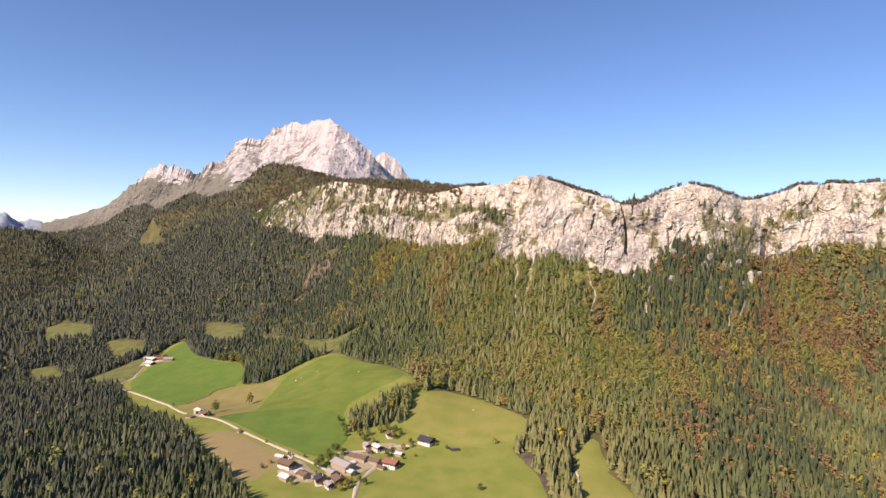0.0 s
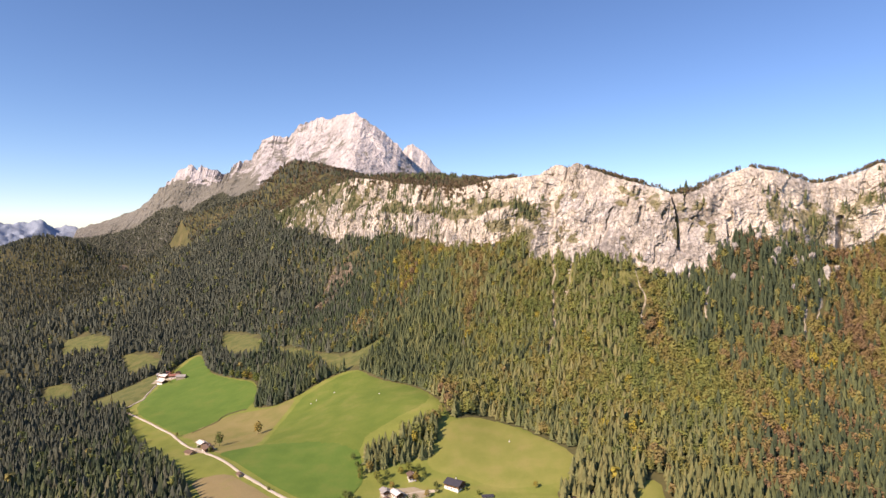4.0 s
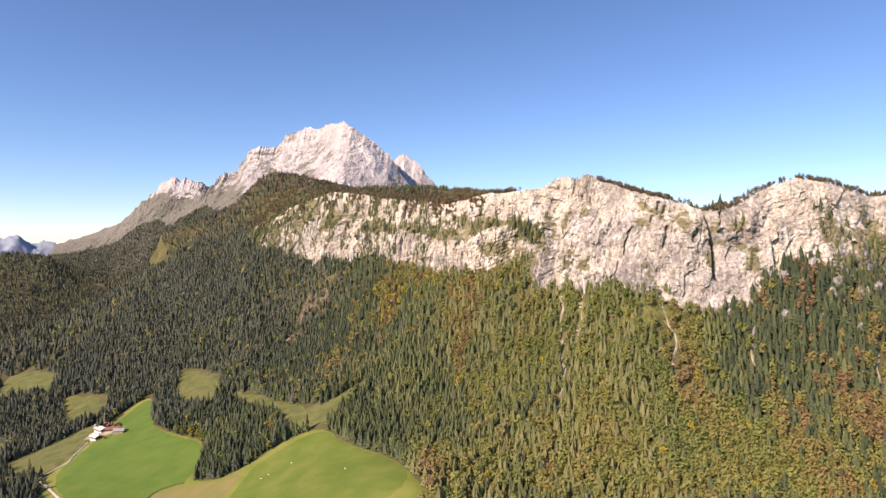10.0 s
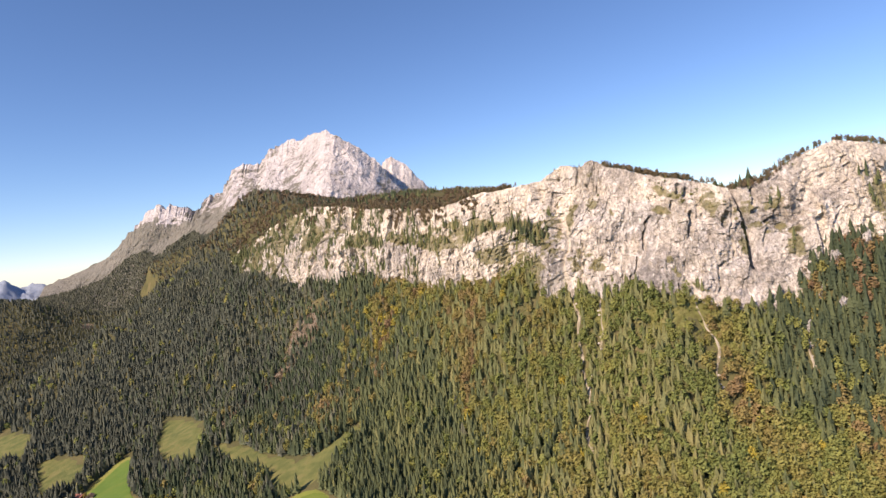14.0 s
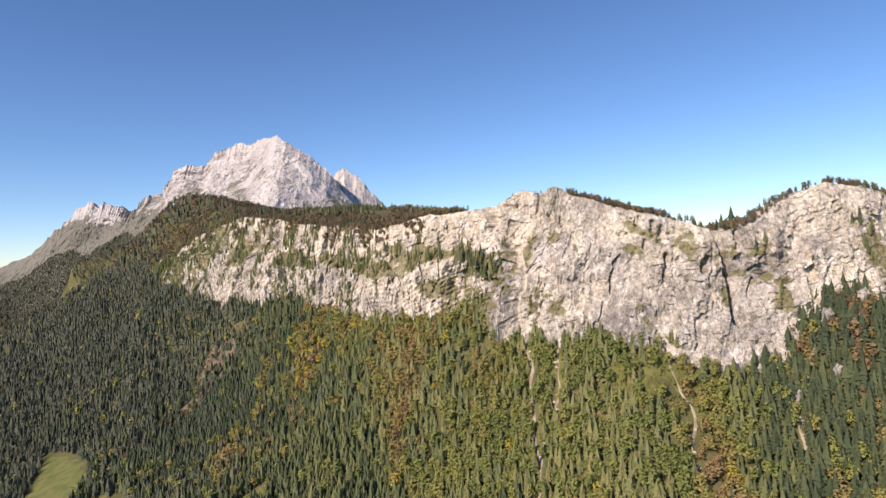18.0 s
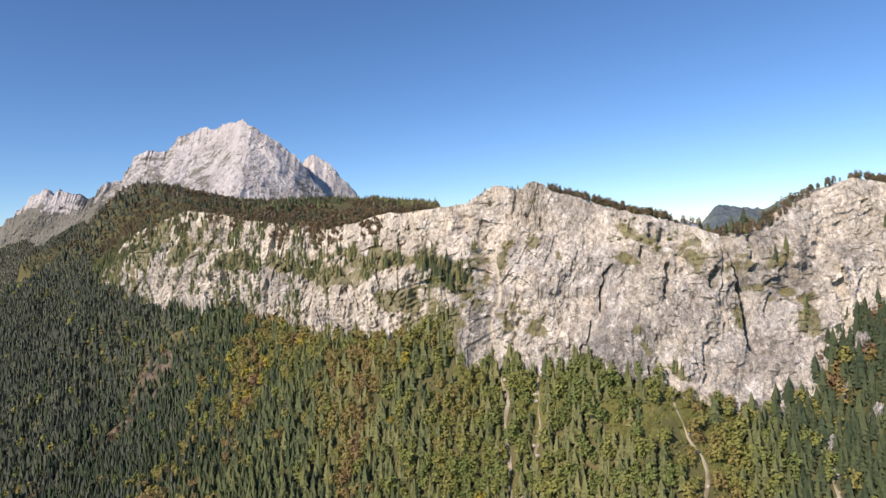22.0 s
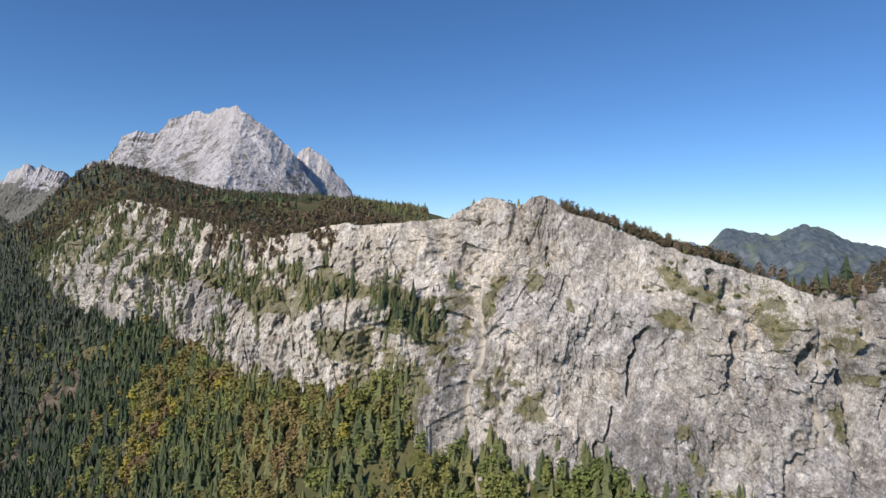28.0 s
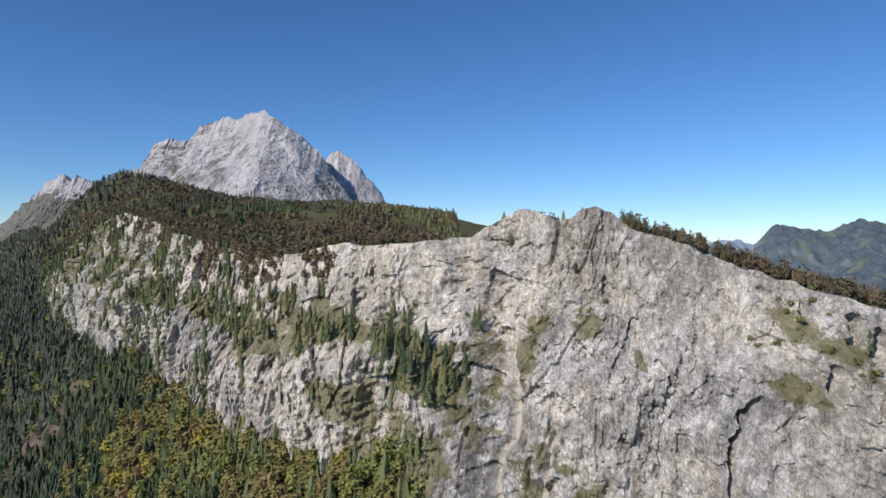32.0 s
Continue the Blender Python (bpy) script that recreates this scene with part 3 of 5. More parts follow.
TURFS = [(638, 106, 6, 6), (627, 90, 5, 7), (617, 72, 5, 8), (607, 56, 6, 8), (870, 96, 8, 6), (904, 99, 8, 6), (833, 88, 3, 3), (910, 86, 7, 7), (890, 40, 14, 12), (868, 26, 9, 7), (762, 34, 4, 4), (758, 22, 5, 5), (750, 98, 8, 6), (726, 128, 8, 7), (700, 115, 7, 13), (690, 112, 6, 13), (674, 112, 6, 9), (742, 128, 10, 7), (624, 117, 12, 8), (668, 67, 6, 12),
         (648, 126, 7, 9), (742, 13, 10, 4), (612, 46, 6, 12), (875, 143, 8, 7), (1050, 92, 44, 13), (1134, 80, 24, 16), (1120, 63, 22, 7), (1494, 92, 18, 9), (1408, 63, 18, 10), (1028, 38, 26, 10), (968, 62, 12, 16), (950, 62, 16, 20), (1140, 108, 14, 9), (1096, 106, 14, 8), (1008, 87, 22, 7), (1072, 76, 18, 6), (960, 20, 20, 18),
         (440, 60, 40, 30), (350, 85, 40, 12), (1330, 74, 40, 9), (1600, 95, 50, 18), (1760, 80, 80, 40), (1900, 60, 60, 50), (2060, 80, 70, 60)]
# clean rock: the grey lower band and the cream upper wall
CLEAN = [(572, 92, 36, 44), (1126, 42, 34, 16), (1172, 48, 24, 12), (1092, 36, 24, 12), (1030, 66, 24, 9), (1004, 68, 18, 8), (1058, 62, 20, 7), (1506, 10, 30, 20), (1406, 38, 34, 14), (1266, 52, 26, 16), (1214, 64, 20, 10), (1044, 12, 14, 9), (1232, 122, 44, 18), (1326, 138, 44, 12),
         (1146, 126, 34, 10), (986, 114, 34, 16), (1042, 132, 40, 14), (958, 122, 20, 20), (956, 92, 12, 6), (1460, 138, 34, 12), (1690, 74, 30, 20), (1690, 42, 30, 20), (800, 60, 70, 60), (720, 60, 24, 34)]
cliff, cliff_points, cliff_run, cliff_turf = rock_wall("cliff", foot, crest, SHELF, CREAM, 1.9, 150, 1.0, ROCK, "long pale grey and cream limestone crag above the forest", "cliff",
                                                       clefts=CLEFTS, runs=RUNS, turfs=TURFS, clean=CLEAN, bury=60, woody=0.75, pillow=0.6, near=(560.0, 1260.0, 1.0))

# the high massif behind, the tower at its side and the ridge that closes the view
MASSIF_CREST = np.array([(-2510, 3699, 400), (-2421, 3825, 450), (-2264, 3962, 543), (-2129, 4080, 728), (-2080, 4108, 800), (-2026, 4153, 842), (-1917, 4167, 835), (-1760, 4188, 800), (-1671, 4200, 879), (-1613, 4208, 875),
                         (-1538, 4218, 940), (-1469, 4227, 1060), (-1411, 4235, 1086), (-1287, 4249, 1062), (-1214, 4246, 1145), (-1095, 4240, 1188), (-988, 4236, 1183), (-821, 4228, 1224), (-771, 4223, 1191),
                         (-640, 4202, 1105), (-522, 4183, 999), (-427, 4160, 860), (-250, 4110, 640)], float)
# the crest falls back from the summit towards the pinnacles, as far as the lens sees
VIEW = np.array((13.0, 179.0, 427.0))
AWAY = np.interp(MASSIF_CREST[:, 0], (-2510, -1917, -1740, -1600, -1411, -1095, -800), (2.5, 2.5, 2.2, 1.6, 1.42, 1.16, 1.0))
MASSIF_FOOT = MASSIF_CREST.copy()
fall = np.interp(MASSIF_CREST[:, 0], (-2500, -2100, -1700, -1400, -800, -300), (200, 330, 430, 520, 560, 420))
MASSIF_FOOT[:, 0] += fall * np.interp(MASSIF_CREST[:, 0], (-2500, -1500, -800, -300), (0.55, 0.2, 0.05, 0.0))
MASSIF_FOOT[:, 1] -= fall * 0.95
MASSIF_FOOT[:, :2] = VIEW[:2] + (MASSIF_FOOT[:, :2] - VIEW[:2]) * (1 + 0.06 * (AWAY[:, None] - 1))
MASSIF_CREST = VIEW + (MASSIF_CREST - VIEW) * AWAY[:, None]
MIDWAY = np.array((29.0, 470.0, 470.0))
MASSIF_CREST = MIDWAY + (MASSIF_CREST - MIDWAY) * np.minimum(1.0, (4760 - 470) / (MASSIF_CREST[:, 1:2] - 470))
MASSIF_FOOT[:, 2] = np.minimum(ground_height(MASSIF_FOOT[:, 0], MASSIF_FOOT[:, 1]) - 6, np.interp(MASSIF_FOOT[:, 0], (-2450, -2000, -1500, -1200, -700, -250), (330, 480, 600, 660, 680, 560)))
ALP = ((-3000, -2500, -2372, -2250, -2050, -1900, -1750, -1600, -1450, -1300, -1100), (700, 780, 800, 800, 815, 850, 860, 850, 800, 720, 660))
massif, massif_points, massif_run, massif_turf = rock_wall("mountain_massif", MASSIF_FOOT, MASSIF_CREST, [0.0] * 23, [0.4] * 23, 5, 130, 3.0, FAR_ROCK, "high bare pale limestone mountain with a jagged crest, haze in its colour", "mountain", cap=250, bury=60, seed=50, jag=3.2, sharp=1.3, pillow=0.10, grain=0.34, needles=17, alp=ALP)
TOWER_CREST = np.array([(-760, 4470, 700), (-644, 4465, 858), (-507, 4447, 1013), (-448, 4439, 1038), (-372, 4429, 998), (-285, 4418, 888), (-188, 4410, 770), (-60, 4400, 600)], float)
TOWER_FOOT = TOWER_CREST.copy()
TOWER_FOOT[:, 1] -= 260
TOWER_FOOT[:, 2] = 560
rock_wall("mountain_tower", TOWER_FOOT, TOWER_CREST, [0.0] * 8, [0.5] * 8, 6, 80, 2.6, FAR_ROCK, "pale limestone rock tower behind the massif, haze in its colour", "mountain", cap=200, bury=100, seed=90, jag=4, sharp=1.3, pillow=0.1, grain=0.34, needles=14)


# ---- trees ----
def spruce_shape(rng, tiers, sides, height=1.0):
    """A spruce one metre high: ragged skirts of branches about a stem."""
    verts, faces = [], []
    for i in range(tiers):
        f = i / tiers
        z0 = 0.10 + 0.80 * f
        r = 0.165 * (1 - f) ** 0.8 + 0.02
        top = len(verts)
        verts.append((0, 0, min(1.0, z0 + 1.9 * 0.9 / tiers)))
        spin = rng.uniform(0, 6.28)
        for j in range(sides):
            a = spin + 6.283 * j / sides
            rr = r * (rng.uniform(0.5, 0.75) if j % 2 else rng.uniform(0.9, 1.2))
            verts.append((rr * math.cos(a), rr * math.sin(a), z0 - rng.uniform(0, 0.05) + (0.03 if j % 2 else -0.01)))
        for j in range(sides):
            faces.append((top, top + 1 + j, top + 1 + (j + 1) % sides))
    return np.array(verts), np.array(faces)


def leafy_shape(rng, tufts):
    """A broadleaved crown one metre high: an upright egg of small leaf tufts, each turned outwards, with gaps and a ragged outline."""
    verts, faces = [], []
    size = 0.70 / math.sqrt(tufts)
    for i in range(tufts):
        up = 1 - 1.55 * (i + 0.5) / tufts
        a = i * 2.39996 + rng.uniform(-0.5, 0.5)
        flat = math.sqrt(max(0.0, 1 - up * up))
        d = Vector((flat * math.cos(a), flat * math.sin(a), up))
        k = rng.uniform(0.62, 1.08) * (1 + 0.18 * math.sin(3 * a + 5 * up))
        c = Vector((d.x * 0.21 * k, d.y * 0.21 * k, 0.56 + d.z * 0.40 * k))
        n = (d + Vector((0, 0, 0.35)) + Vector(tuple(rng.uniform(-0.95, 0.95, 3)))).normalized()
        u = n.orthogonal().normalized()
        w = n.cross(u)
        o, spin = len(verts), rng.uniform(0, 6.28)
        for t in range(3):
            b, r = spin + 2.094 * t + rng.uniform(-0.3, 0.3), size * rng.uniform(0.7, 1.3)
            verts.append(tuple(c + u * r * math.cos(b) + w * r * math.sin(b)))
        faces.append((o, o + 1, o + 2))
    return np.array(verts), np.array(faces)


def forest(name, shapes, places, heights, widths, tints, material, label, rng, smooth=False):
    """One object of many trees: a shape for each place, turned and scaled."""
    V, F, T, o = [], [], [], 0
    pick = rng.integers(0, len(shapes), len(places))
    for k, (sv, sf) in enumerate(shapes):
        m = pick == k
        n = int(m.sum())
        if not n:
            continue
        a = rng.uniform(0, 6.283, n)
        c, s = np.cos(a)[:, None], np.sin(a)[:, None]
        h, w = heights[m][:, None], (heights[m] * widths[m])[:, None]
        X = (sv[None, :, 0] * c - sv[None, :, 1] * s) * w + places[m][:, 0:1] + sv[None, :, 2] * h * rng.normal(0, 0.02, n)[:, None]
        Y = (sv[None, :, 0] * s + sv[None, :, 1] * c) * w + places[m][:, 1:2]
        Z = sv[None, :, 2] * h + places[m][:, 2:3]
        V.append(np.stack([X, Y, Z], -1).reshape(-1, 3))
        F.append((sf[None] + (np.arange(n) * len(sv))[:, None, None] + o).reshape(-1, 3))
        T.append(np.repeat(tints[m], len(sv)))
        o += n * len(sv)
    me = quick_mesh(name, np.concatenate(V), np.concatenate(F), smooth)
    tint(me, np.concatenate(T))
    ob = new(name, me)
    me.materials.append(material)
    return tagged(ob, label, "forest", kind="stuff")


def scatter(rng, x0, x1, y0, y1, gap):
    x, y = np.meshgrid(np.arange(x0, x1, gap), np.arange(y0, y1, gap), indexing="ij")
    x, y = x.ravel(), y.ravel()
    return x + rng.uniform(-0.45, 0.45, len(x)) * gap, y + rng.uniform(-0.45, 0.45, len(y)) * gap

# ---- fields, tracks and clearings, in plan ----
OPEN = [(-600, 1128), (-607, 1257), (-650, 1420), (-632, 1500), (-519, 1287), (-460, 1227), (-369, 1166), (-339, 1052), (-299, 1045), (-272, 1063), (-242, 1099), (-191, 1121), (-141, 1062), (-80, 1007), (-36, 925),
        (-17, 881), (22, 905), (65, 885), (77, 875), (129, 810), (111, 746), (94, 734), (103, 706), (123, 662), (121, 600), (121, 520), (-150, 520), (-192, 613), (-254, 681), (-321, 765), (-475, 950)]
COPSES = [[(-117, 800), (-65, 848), (-31, 884), (-40, 800), (-81, 783), (-102, 766)], [(-339, 1052), (-304, 1061), (-245, 1115), (-268, 1165), (-359, 1254), (-364, 1146)]]
FIELDS = [("vivid", [(-580, 1118), (-594, 1231), (-625, 1400), (-627, 1480), (-516, 1279), (-456, 1216), (-369, 1157), (-341, 1047), (-374, 1043), (-398, 964), (-425, 970)]),
          ("straw", [(-420, 963), (-372, 1037), (-341, 1040), (-298, 1038), (-269, 1056), (-274, 961), (-260, 840), (-302, 826), (-386, 940)]),
          ("bright", [(-263, 1057), (-190, 1114), (-142, 1056), (-79, 999), (-40, 920), (-119, 858), (-125, 799), (-105, 757), (-118, 716), (-138, 702), (-283, 813), (-253, 837), (-269, 958)]),
          ("vivid", [(-306, 834), (-268, 856), (-200, 850), (-128, 826), (-107, 757), (-119, 718), (-137, 700), (-193, 733), (-245, 775)]),
          ("tan", [(-300, 752), (-262, 770), (-195, 716), (-141, 686), (-180, 668), (-190, 640), (-210, 640), (-262, 706)]),
          ("brown", [(-46, 795), (-27, 859), (-16, 879), (22, 900), (65, 880), (127, 806), (109, 746), (36, 742), (0, 769), (-32, 773)]),
          ("olive", [(-34, 745), (-5, 765), (36, 738), (92, 731), (100, 702), (120, 661), (118, 530), (-74, 530), (-74, 640), (-49, 678)])]
SMALL = [[(-1133, 1730), (-1080, 1752), (-955, 1676), (-907, 1575), (-1040, 1590)], [(-952, 1410), (-910, 1430), (-836, 1365), (-795, 1275), (-890, 1310)], [(-852, 1536), (-828, 1562), (-751, 1535), (-695, 1440), (-700, 1395), (-745, 1400)],
         [(-745, 1235), (-700, 1320), (-672, 1400), (-606, 1260), (-598, 1135), (-640, 1135)], [(-627, 1605), (-557, 1561), (-475, 1468), (-428, 1320), (-480, 1320), (-560, 1440)], [(-425, 1355), (-364, 1325), (-284, 1235), (-200, 1180), (-152, 1228), (-138, 1215), (-190, 1112), (-240, 1122), (-262, 1172), (-355, 1262)],
         [(150, 560), (150, 665), (158, 700), (185, 745), (204, 768), (206, 735), (198, 690), (212, 650), (214, 560)], [(250, 560), (275, 632), (337, 650), (395, 640), (410, 560)]]
SCARS = [[(-272, 1575), (-300, 1640), (-350, 1655), (-405, 1575), (-442, 1480), (-458, 1400), (-422, 1385), (-388, 1440), (-352, 1500), (-328, 1560)], [(-800, 700), (-760, 690), (-740, 730), (-790, 745)],
         [(-2035, 3440), (-1985, 3435), (-1970, 3480), (-2010, 3520), (-2045, 3480)], [(104, 738), (149, 738), (151, 684), (135, 620), (103, 620), (98, 685)]]
CHUTES = [([(150, 1240), (147, 1200), (146, 1165), (140, 1140), (138, 1105), (124, 1070), (126, 1040)], 3.2), ([(272, 1126), (270, 1100), (276, 1078), (264, 1058), (268, 1036)], 2.2),
          ([(540, 1130), (524, 1098), (522, 1078), (508, 1055), (496, 1034), (486, 1012)], 3.6), ([(372, 1090), (366, 1072), (353, 1044)], 2.6), ([(180, 1195), (170, 1160), (160, 1140), (142, 1120)], 2.2), ([(590, 1140), (553, 1089), (530, 1058), (514, 1040)], 3.0)]
ROADS = [([(-637, 1168), (-600, 1128), (-512, 1048), (-428, 969), (-370, 898), (-312, 831), (-248, 767), (-196, 725), (-137, 688), (-103, 664), (-84, 651)], 4.0), ([(-600, 1128), (-590, 1185), (-609, 1256)], 3.5),
         ([(-78, 520), (-81, 628), (-82, 651), (-69, 688), (-55, 712)], 5.0), ([(-118, 716), (-87, 724), (-48, 740), (-20, 744)], 4.0), ([(155, 560), (157, 631), (161, 663), (160, 677)], 3.5), ([(-160, 690), (-176, 716), (-160, 690)], 3.0)]


def inside(x, y, poly):
    p, hit = np.array(poly, float), np.zeros(len(x), bool)
    for (ax, ay), (bx, by) in zip(p, np.roll(p, -1, axis=0)):
        c = (ay > y) != (by > y)
        hit ^= c & (x < (bx - ax) * (y - ay) / (by - ay + 1e-12) + ax)
    return hit


def off_line(x, y, line):
    best = np.full(len(x), 1e9)
    for (ax, ay), (bx, by) in zip(line[:-1], line[1:]):
        dx, dy = bx - ax, by - ay
        k = np.clip(((x - ax) * dx + (y - ay) * dy) / (dx * dx + dy * dy + 1e-9), 0, 1)
        best = np.minimum(best, np.hypot(x - ax - k * dx, y - ay - k * dy))
    return best


def rounded(poly, rounds=2):
    """Corner cutting, so that field edges run in soft bends."""
    p = np.array(poly, float)
    for _ in range(rounds):
        q = np.roll(p, -1, axis=0)
        p = np.stack([0.8 * p + 0.2 * q, 0.2 * p + 0.8 * q], 1).reshape(-1, 2)
    return p


def sheet(name, outline, lift, gap, material, label, category, kind="structure", edge=1.2, rim=-0.4):
    """A patch of ground inside an outline of the plan, laid over the land."""
    from mathutils.geometry import delaunay_2d_cdt
    p = np.array(outline, float)
    ring = []
    for a, b in zip(p, np.roll(p, -1, axis=0)):
        n = max(1, int(np.linalg.norm(b - a) / gap))
        ring += [a + (b - a) * i / n for i in range(n)]
    ring = np.array(ring)
    w = xyz(ring[:, 0], ring[:, 1])
    ring = ring + edge * np.stack([fbm(w, 14, 2, 3), fbm(w, 14, 2, 4)], -1)
    x, y = np.meshgrid(np.arange(ring[:, 0].min(), ring[:, 0].max(), gap), np.arange(ring[:, 1].min(), ring[:, 1].max(), gap))
    x, y = x.ravel(), y.ravel()
    m = inside(x, y, ring) & (off_line(x, y, np.vstack([ring, ring[:1]])) > gap * 0.4)
    pts = [Vector(v) for v in ring] + [Vector(v) for v in zip(x[m], y[m])]
    edges = [(i, (i + 1) % len(ring)) for i in range(len(ring))]
    vs, _, fs, _, _, _ = delaunay_2d_cdt(pts, edges, [], 1, 1e-4)
    v = np.array([tuple(a) for a in vs])
    rimmed = off_line(v[:, 0], v[:, 1], np.vstack([ring, ring[:1]])) < 0.05
    z = ground_height(v[:, 0], v[:, 1]) + np.where(rimmed, rim, lift)
    me = quick_mesh(name, np.column_stack([v, z]), np.array(fs), True)
    me.materials.append(material)
    return tagged(new(name, me), label, category, kind=kind)


def strip(name, line, width, lift, material, label, category):
    p = np.array(line, float)
    run = np.concatenate([[0], np.cumsum(np.linalg.norm(np.diff(p, axis=0), axis=1))])
    s = np.arange(0, run[-1], 4.0)
    c = np.stack([np.interp(s, run, p[:, k]) for k in (0, 1)], -1)
    c = box_mean(c, 3) + (2.5 if width < 3.9 else 0.3) * np.stack([fbm(xyz(s, 0.0), 22, 3, 12), fbm(xyz(s, 9.0), 22, 3, 13)], -1)
    d = np.gradient(c, axis=0)
    d /= np.linalg.norm(d, axis=1)[:, None] + 1e-9
    side = np.stack([-d[:, 1], d[:, 0]], -1)
    wide = width / 2 * (1 + (0.55 if material is SCREE else 0.2) * vnoise(xyz(s, 0.0), 11, 6))[:, None]
    rows = [c + side * wide * k for k in (-1, -0.4, 0.4, 1)]
    v = np.stack(rows, 1).reshape(-1, 2)
    z = ground_height(v[:, 0], v[:, 1]) + np.tile([lift - 1.1, lift, lift, lift - 1.1], len(s))
    me = quick_mesh(name, np.column_stack([v, z]), grid_faces(len(s), 4), True)
    me.materials.append(material)
    return tagged(new(name, me), label, category, kind="structure")


GRASS = {"vivid": ground_material("vivid_meadow", (0.094, 0.172, 0.034), (0.110, 0.192, 0.039), (0.138, 0.200, 0.045), 3.0, 0.15),
         "bright": ground_material("bright_meadow", (0.12, 0.18, 0.036), (0.145, 0.20, 0.042), (0.18, 0.215, 0.055), 3.0, 0.15),
         "olive": ground_material("olive_meadow", (0.175, 0.215, 0.05), (0.21, 0.245, 0.06), (0.25, 0.255, 0.075), 3.0, 0.15),
         "brown": ground_material("dry_meadow", (0.21, 0.235, 0.06), (0.24, 0.255, 0.07), (0.275, 0.265, 0.085), 3.0, 0.15),
         "straw": ground_material("straw_meadow", (0.205, 0.205, 0.07), (0.245, 0.22, 0.085), (0.27, 0.235, 0.10), 3.0, 0.15),
         "tan": ground_material("mown_field", (0.26, 0.22, 0.11), (0.29, 0.235, 0.12), (0.26, 0.24, 0.10), 3.0, 0.15)}
CLEAR = ground_material("clearing_grass", (0.10, 0.125, 0.045), (0.15, 0.165, 0.06), (0.19, 0.18, 0.075), 5.0, 0.3)
TRACK = ground_material("gravel_track", (0.42, 0.38, 0.31), (0.48, 0.44, 0.36), (0.52, 0.48, 0.40), 4.0, 0.1)
SCREE = ground_material("pale_scree", (0.27, 0.24, 0.16), (0.40, 0.36, 0.28), (0.50, 0.46, 0.37), 6.0, 0.6)
CLEARED = ground_material("felled_ground", (0.12, 0.10, 0.072), (0.18, 0.148, 0.11), (0.25, 0.208, 0.162), 5.0, 1.2)
sheet("meadow", rounded(OPEN), 0.9, 9, GRASS["olive"], "open olive-green valley meadow between the forests", "meadow")
for k, (tone, outline) in enumerate(FIELDS):
    words = {"vivid": "vivid green mown pasture beside the farm track", "olive": "olive-green grazed pasture", "straw": "straw-coloured dry strip between the green pastures", "bright": "large bright green mown meadow", "tan": "tan-brown harvested field", "brown": "dry yellow-green meadow under the forest edge"}
    sheet("field", rounded(outline), 1.25 + 0.08 * k, 9, GRASS[tone], words[tone], "field", rim=1.33 if k == 3 else 0.82)
YARDS = [[(-175, 668), (-168, 690), (-150, 694), (-128, 668), (-132, 645), (-160, 640)], [(-118, 700), (-96, 724), (-72, 716), (-62, 700), (-84, 672), (-112, 660)], [(-90, 728), (-84, 744), (-40, 748), (-30, 738), (-60, 722)], [(-622, 1262), (-640, 1300), (-620, 1330), (-580, 1290), (-575, 1262)], [(-352, 868), (-358, 892), (-335, 895), (-318, 865), (-330, 845)]]
YARD = ground_material("farmyard_gravel", (0.30, 0.26, 0.17), (0.40, 0.35, 0.26), (0.36, 0.33, 0.20), 8.0, 0.1)
for outline in YARDS:
    sheet("farmyard", rounded(outline), 2.0, 6, YARD, "pale trodden gravel yard between the farm buildings", "yard", edge=3, rim=1.0)
for outline in SMALL:
    sheet("clearing", rounded(outline), 1.2, 12, CLEAR if outline[0][0] < 0 else GRASS["brown"], "small olive-green forest clearing", "clearing", edge=9)
for outline in SCARS:
    sheet("felled_strip", rounded(outline), 0.6, 10, CLEARED, "brown felled strip with bare soil and brush", "clearing", edge=6)
ROUGH = ground_material("rough_grass", (0.15, 0.15, 0.055), (0.22, 0.225, 0.078), (0.29, 0.27, 0.115), 9.0, 1.2)
inner = [tuple(along(foot, np.array([float(d)]))[0, :2]) for d in range(690, 970, 20)]
outer = [(x - 0.45 * (34 + 16 * math.sin(i * 1.7)), y - 34 - 16 * math.sin(i * 1.7)) for i, (x, y) in enumerate(inner)]
sheet("grassy_slope", [(x + 4, y + 5) for x, y in inner] + outer[::-1], 1.3, 7, ROUGH, "steep olive-green grass slope under the foot of the crag", "slope", edge=6)
for line, width in CHUTES:
    strip("gravel_chute", line, width, 1.6, SCREE, "narrow pale gravel chute running down the forest", "gully")
strip("ditch", [(-402, 968), (-392, 990), (-374, 1042), (-343, 1048)], 3.2, 2.0, GROUND, "dark overgrown ditch between two pastures", "ditch")
for line, width in ROADS:
    strip("track", line, width, 2.2, TRACK, "light gravel farm track across the meadows", "track")

# ---- forests ----
rng = np.random.default_rng(7)
SPRUCES = [spruce_shape(rng, 6, 8) for _ in range(7)]
SPRUCES_MID = [spruce_shape(rng, 4, 6) for _ in range(6)]
SPRUCES_FAR = [spruce_shape(rng, 3, 6) for _ in range(4)]
BEECHES = [leafy_shape(rng, 92) for _ in range(6)]
BEECHES_MID = [leafy_shape(rng, 38) for _ in range(6)]
BEECHES_FAR = [leafy_shape(rng, 20) for _ in range(4)]


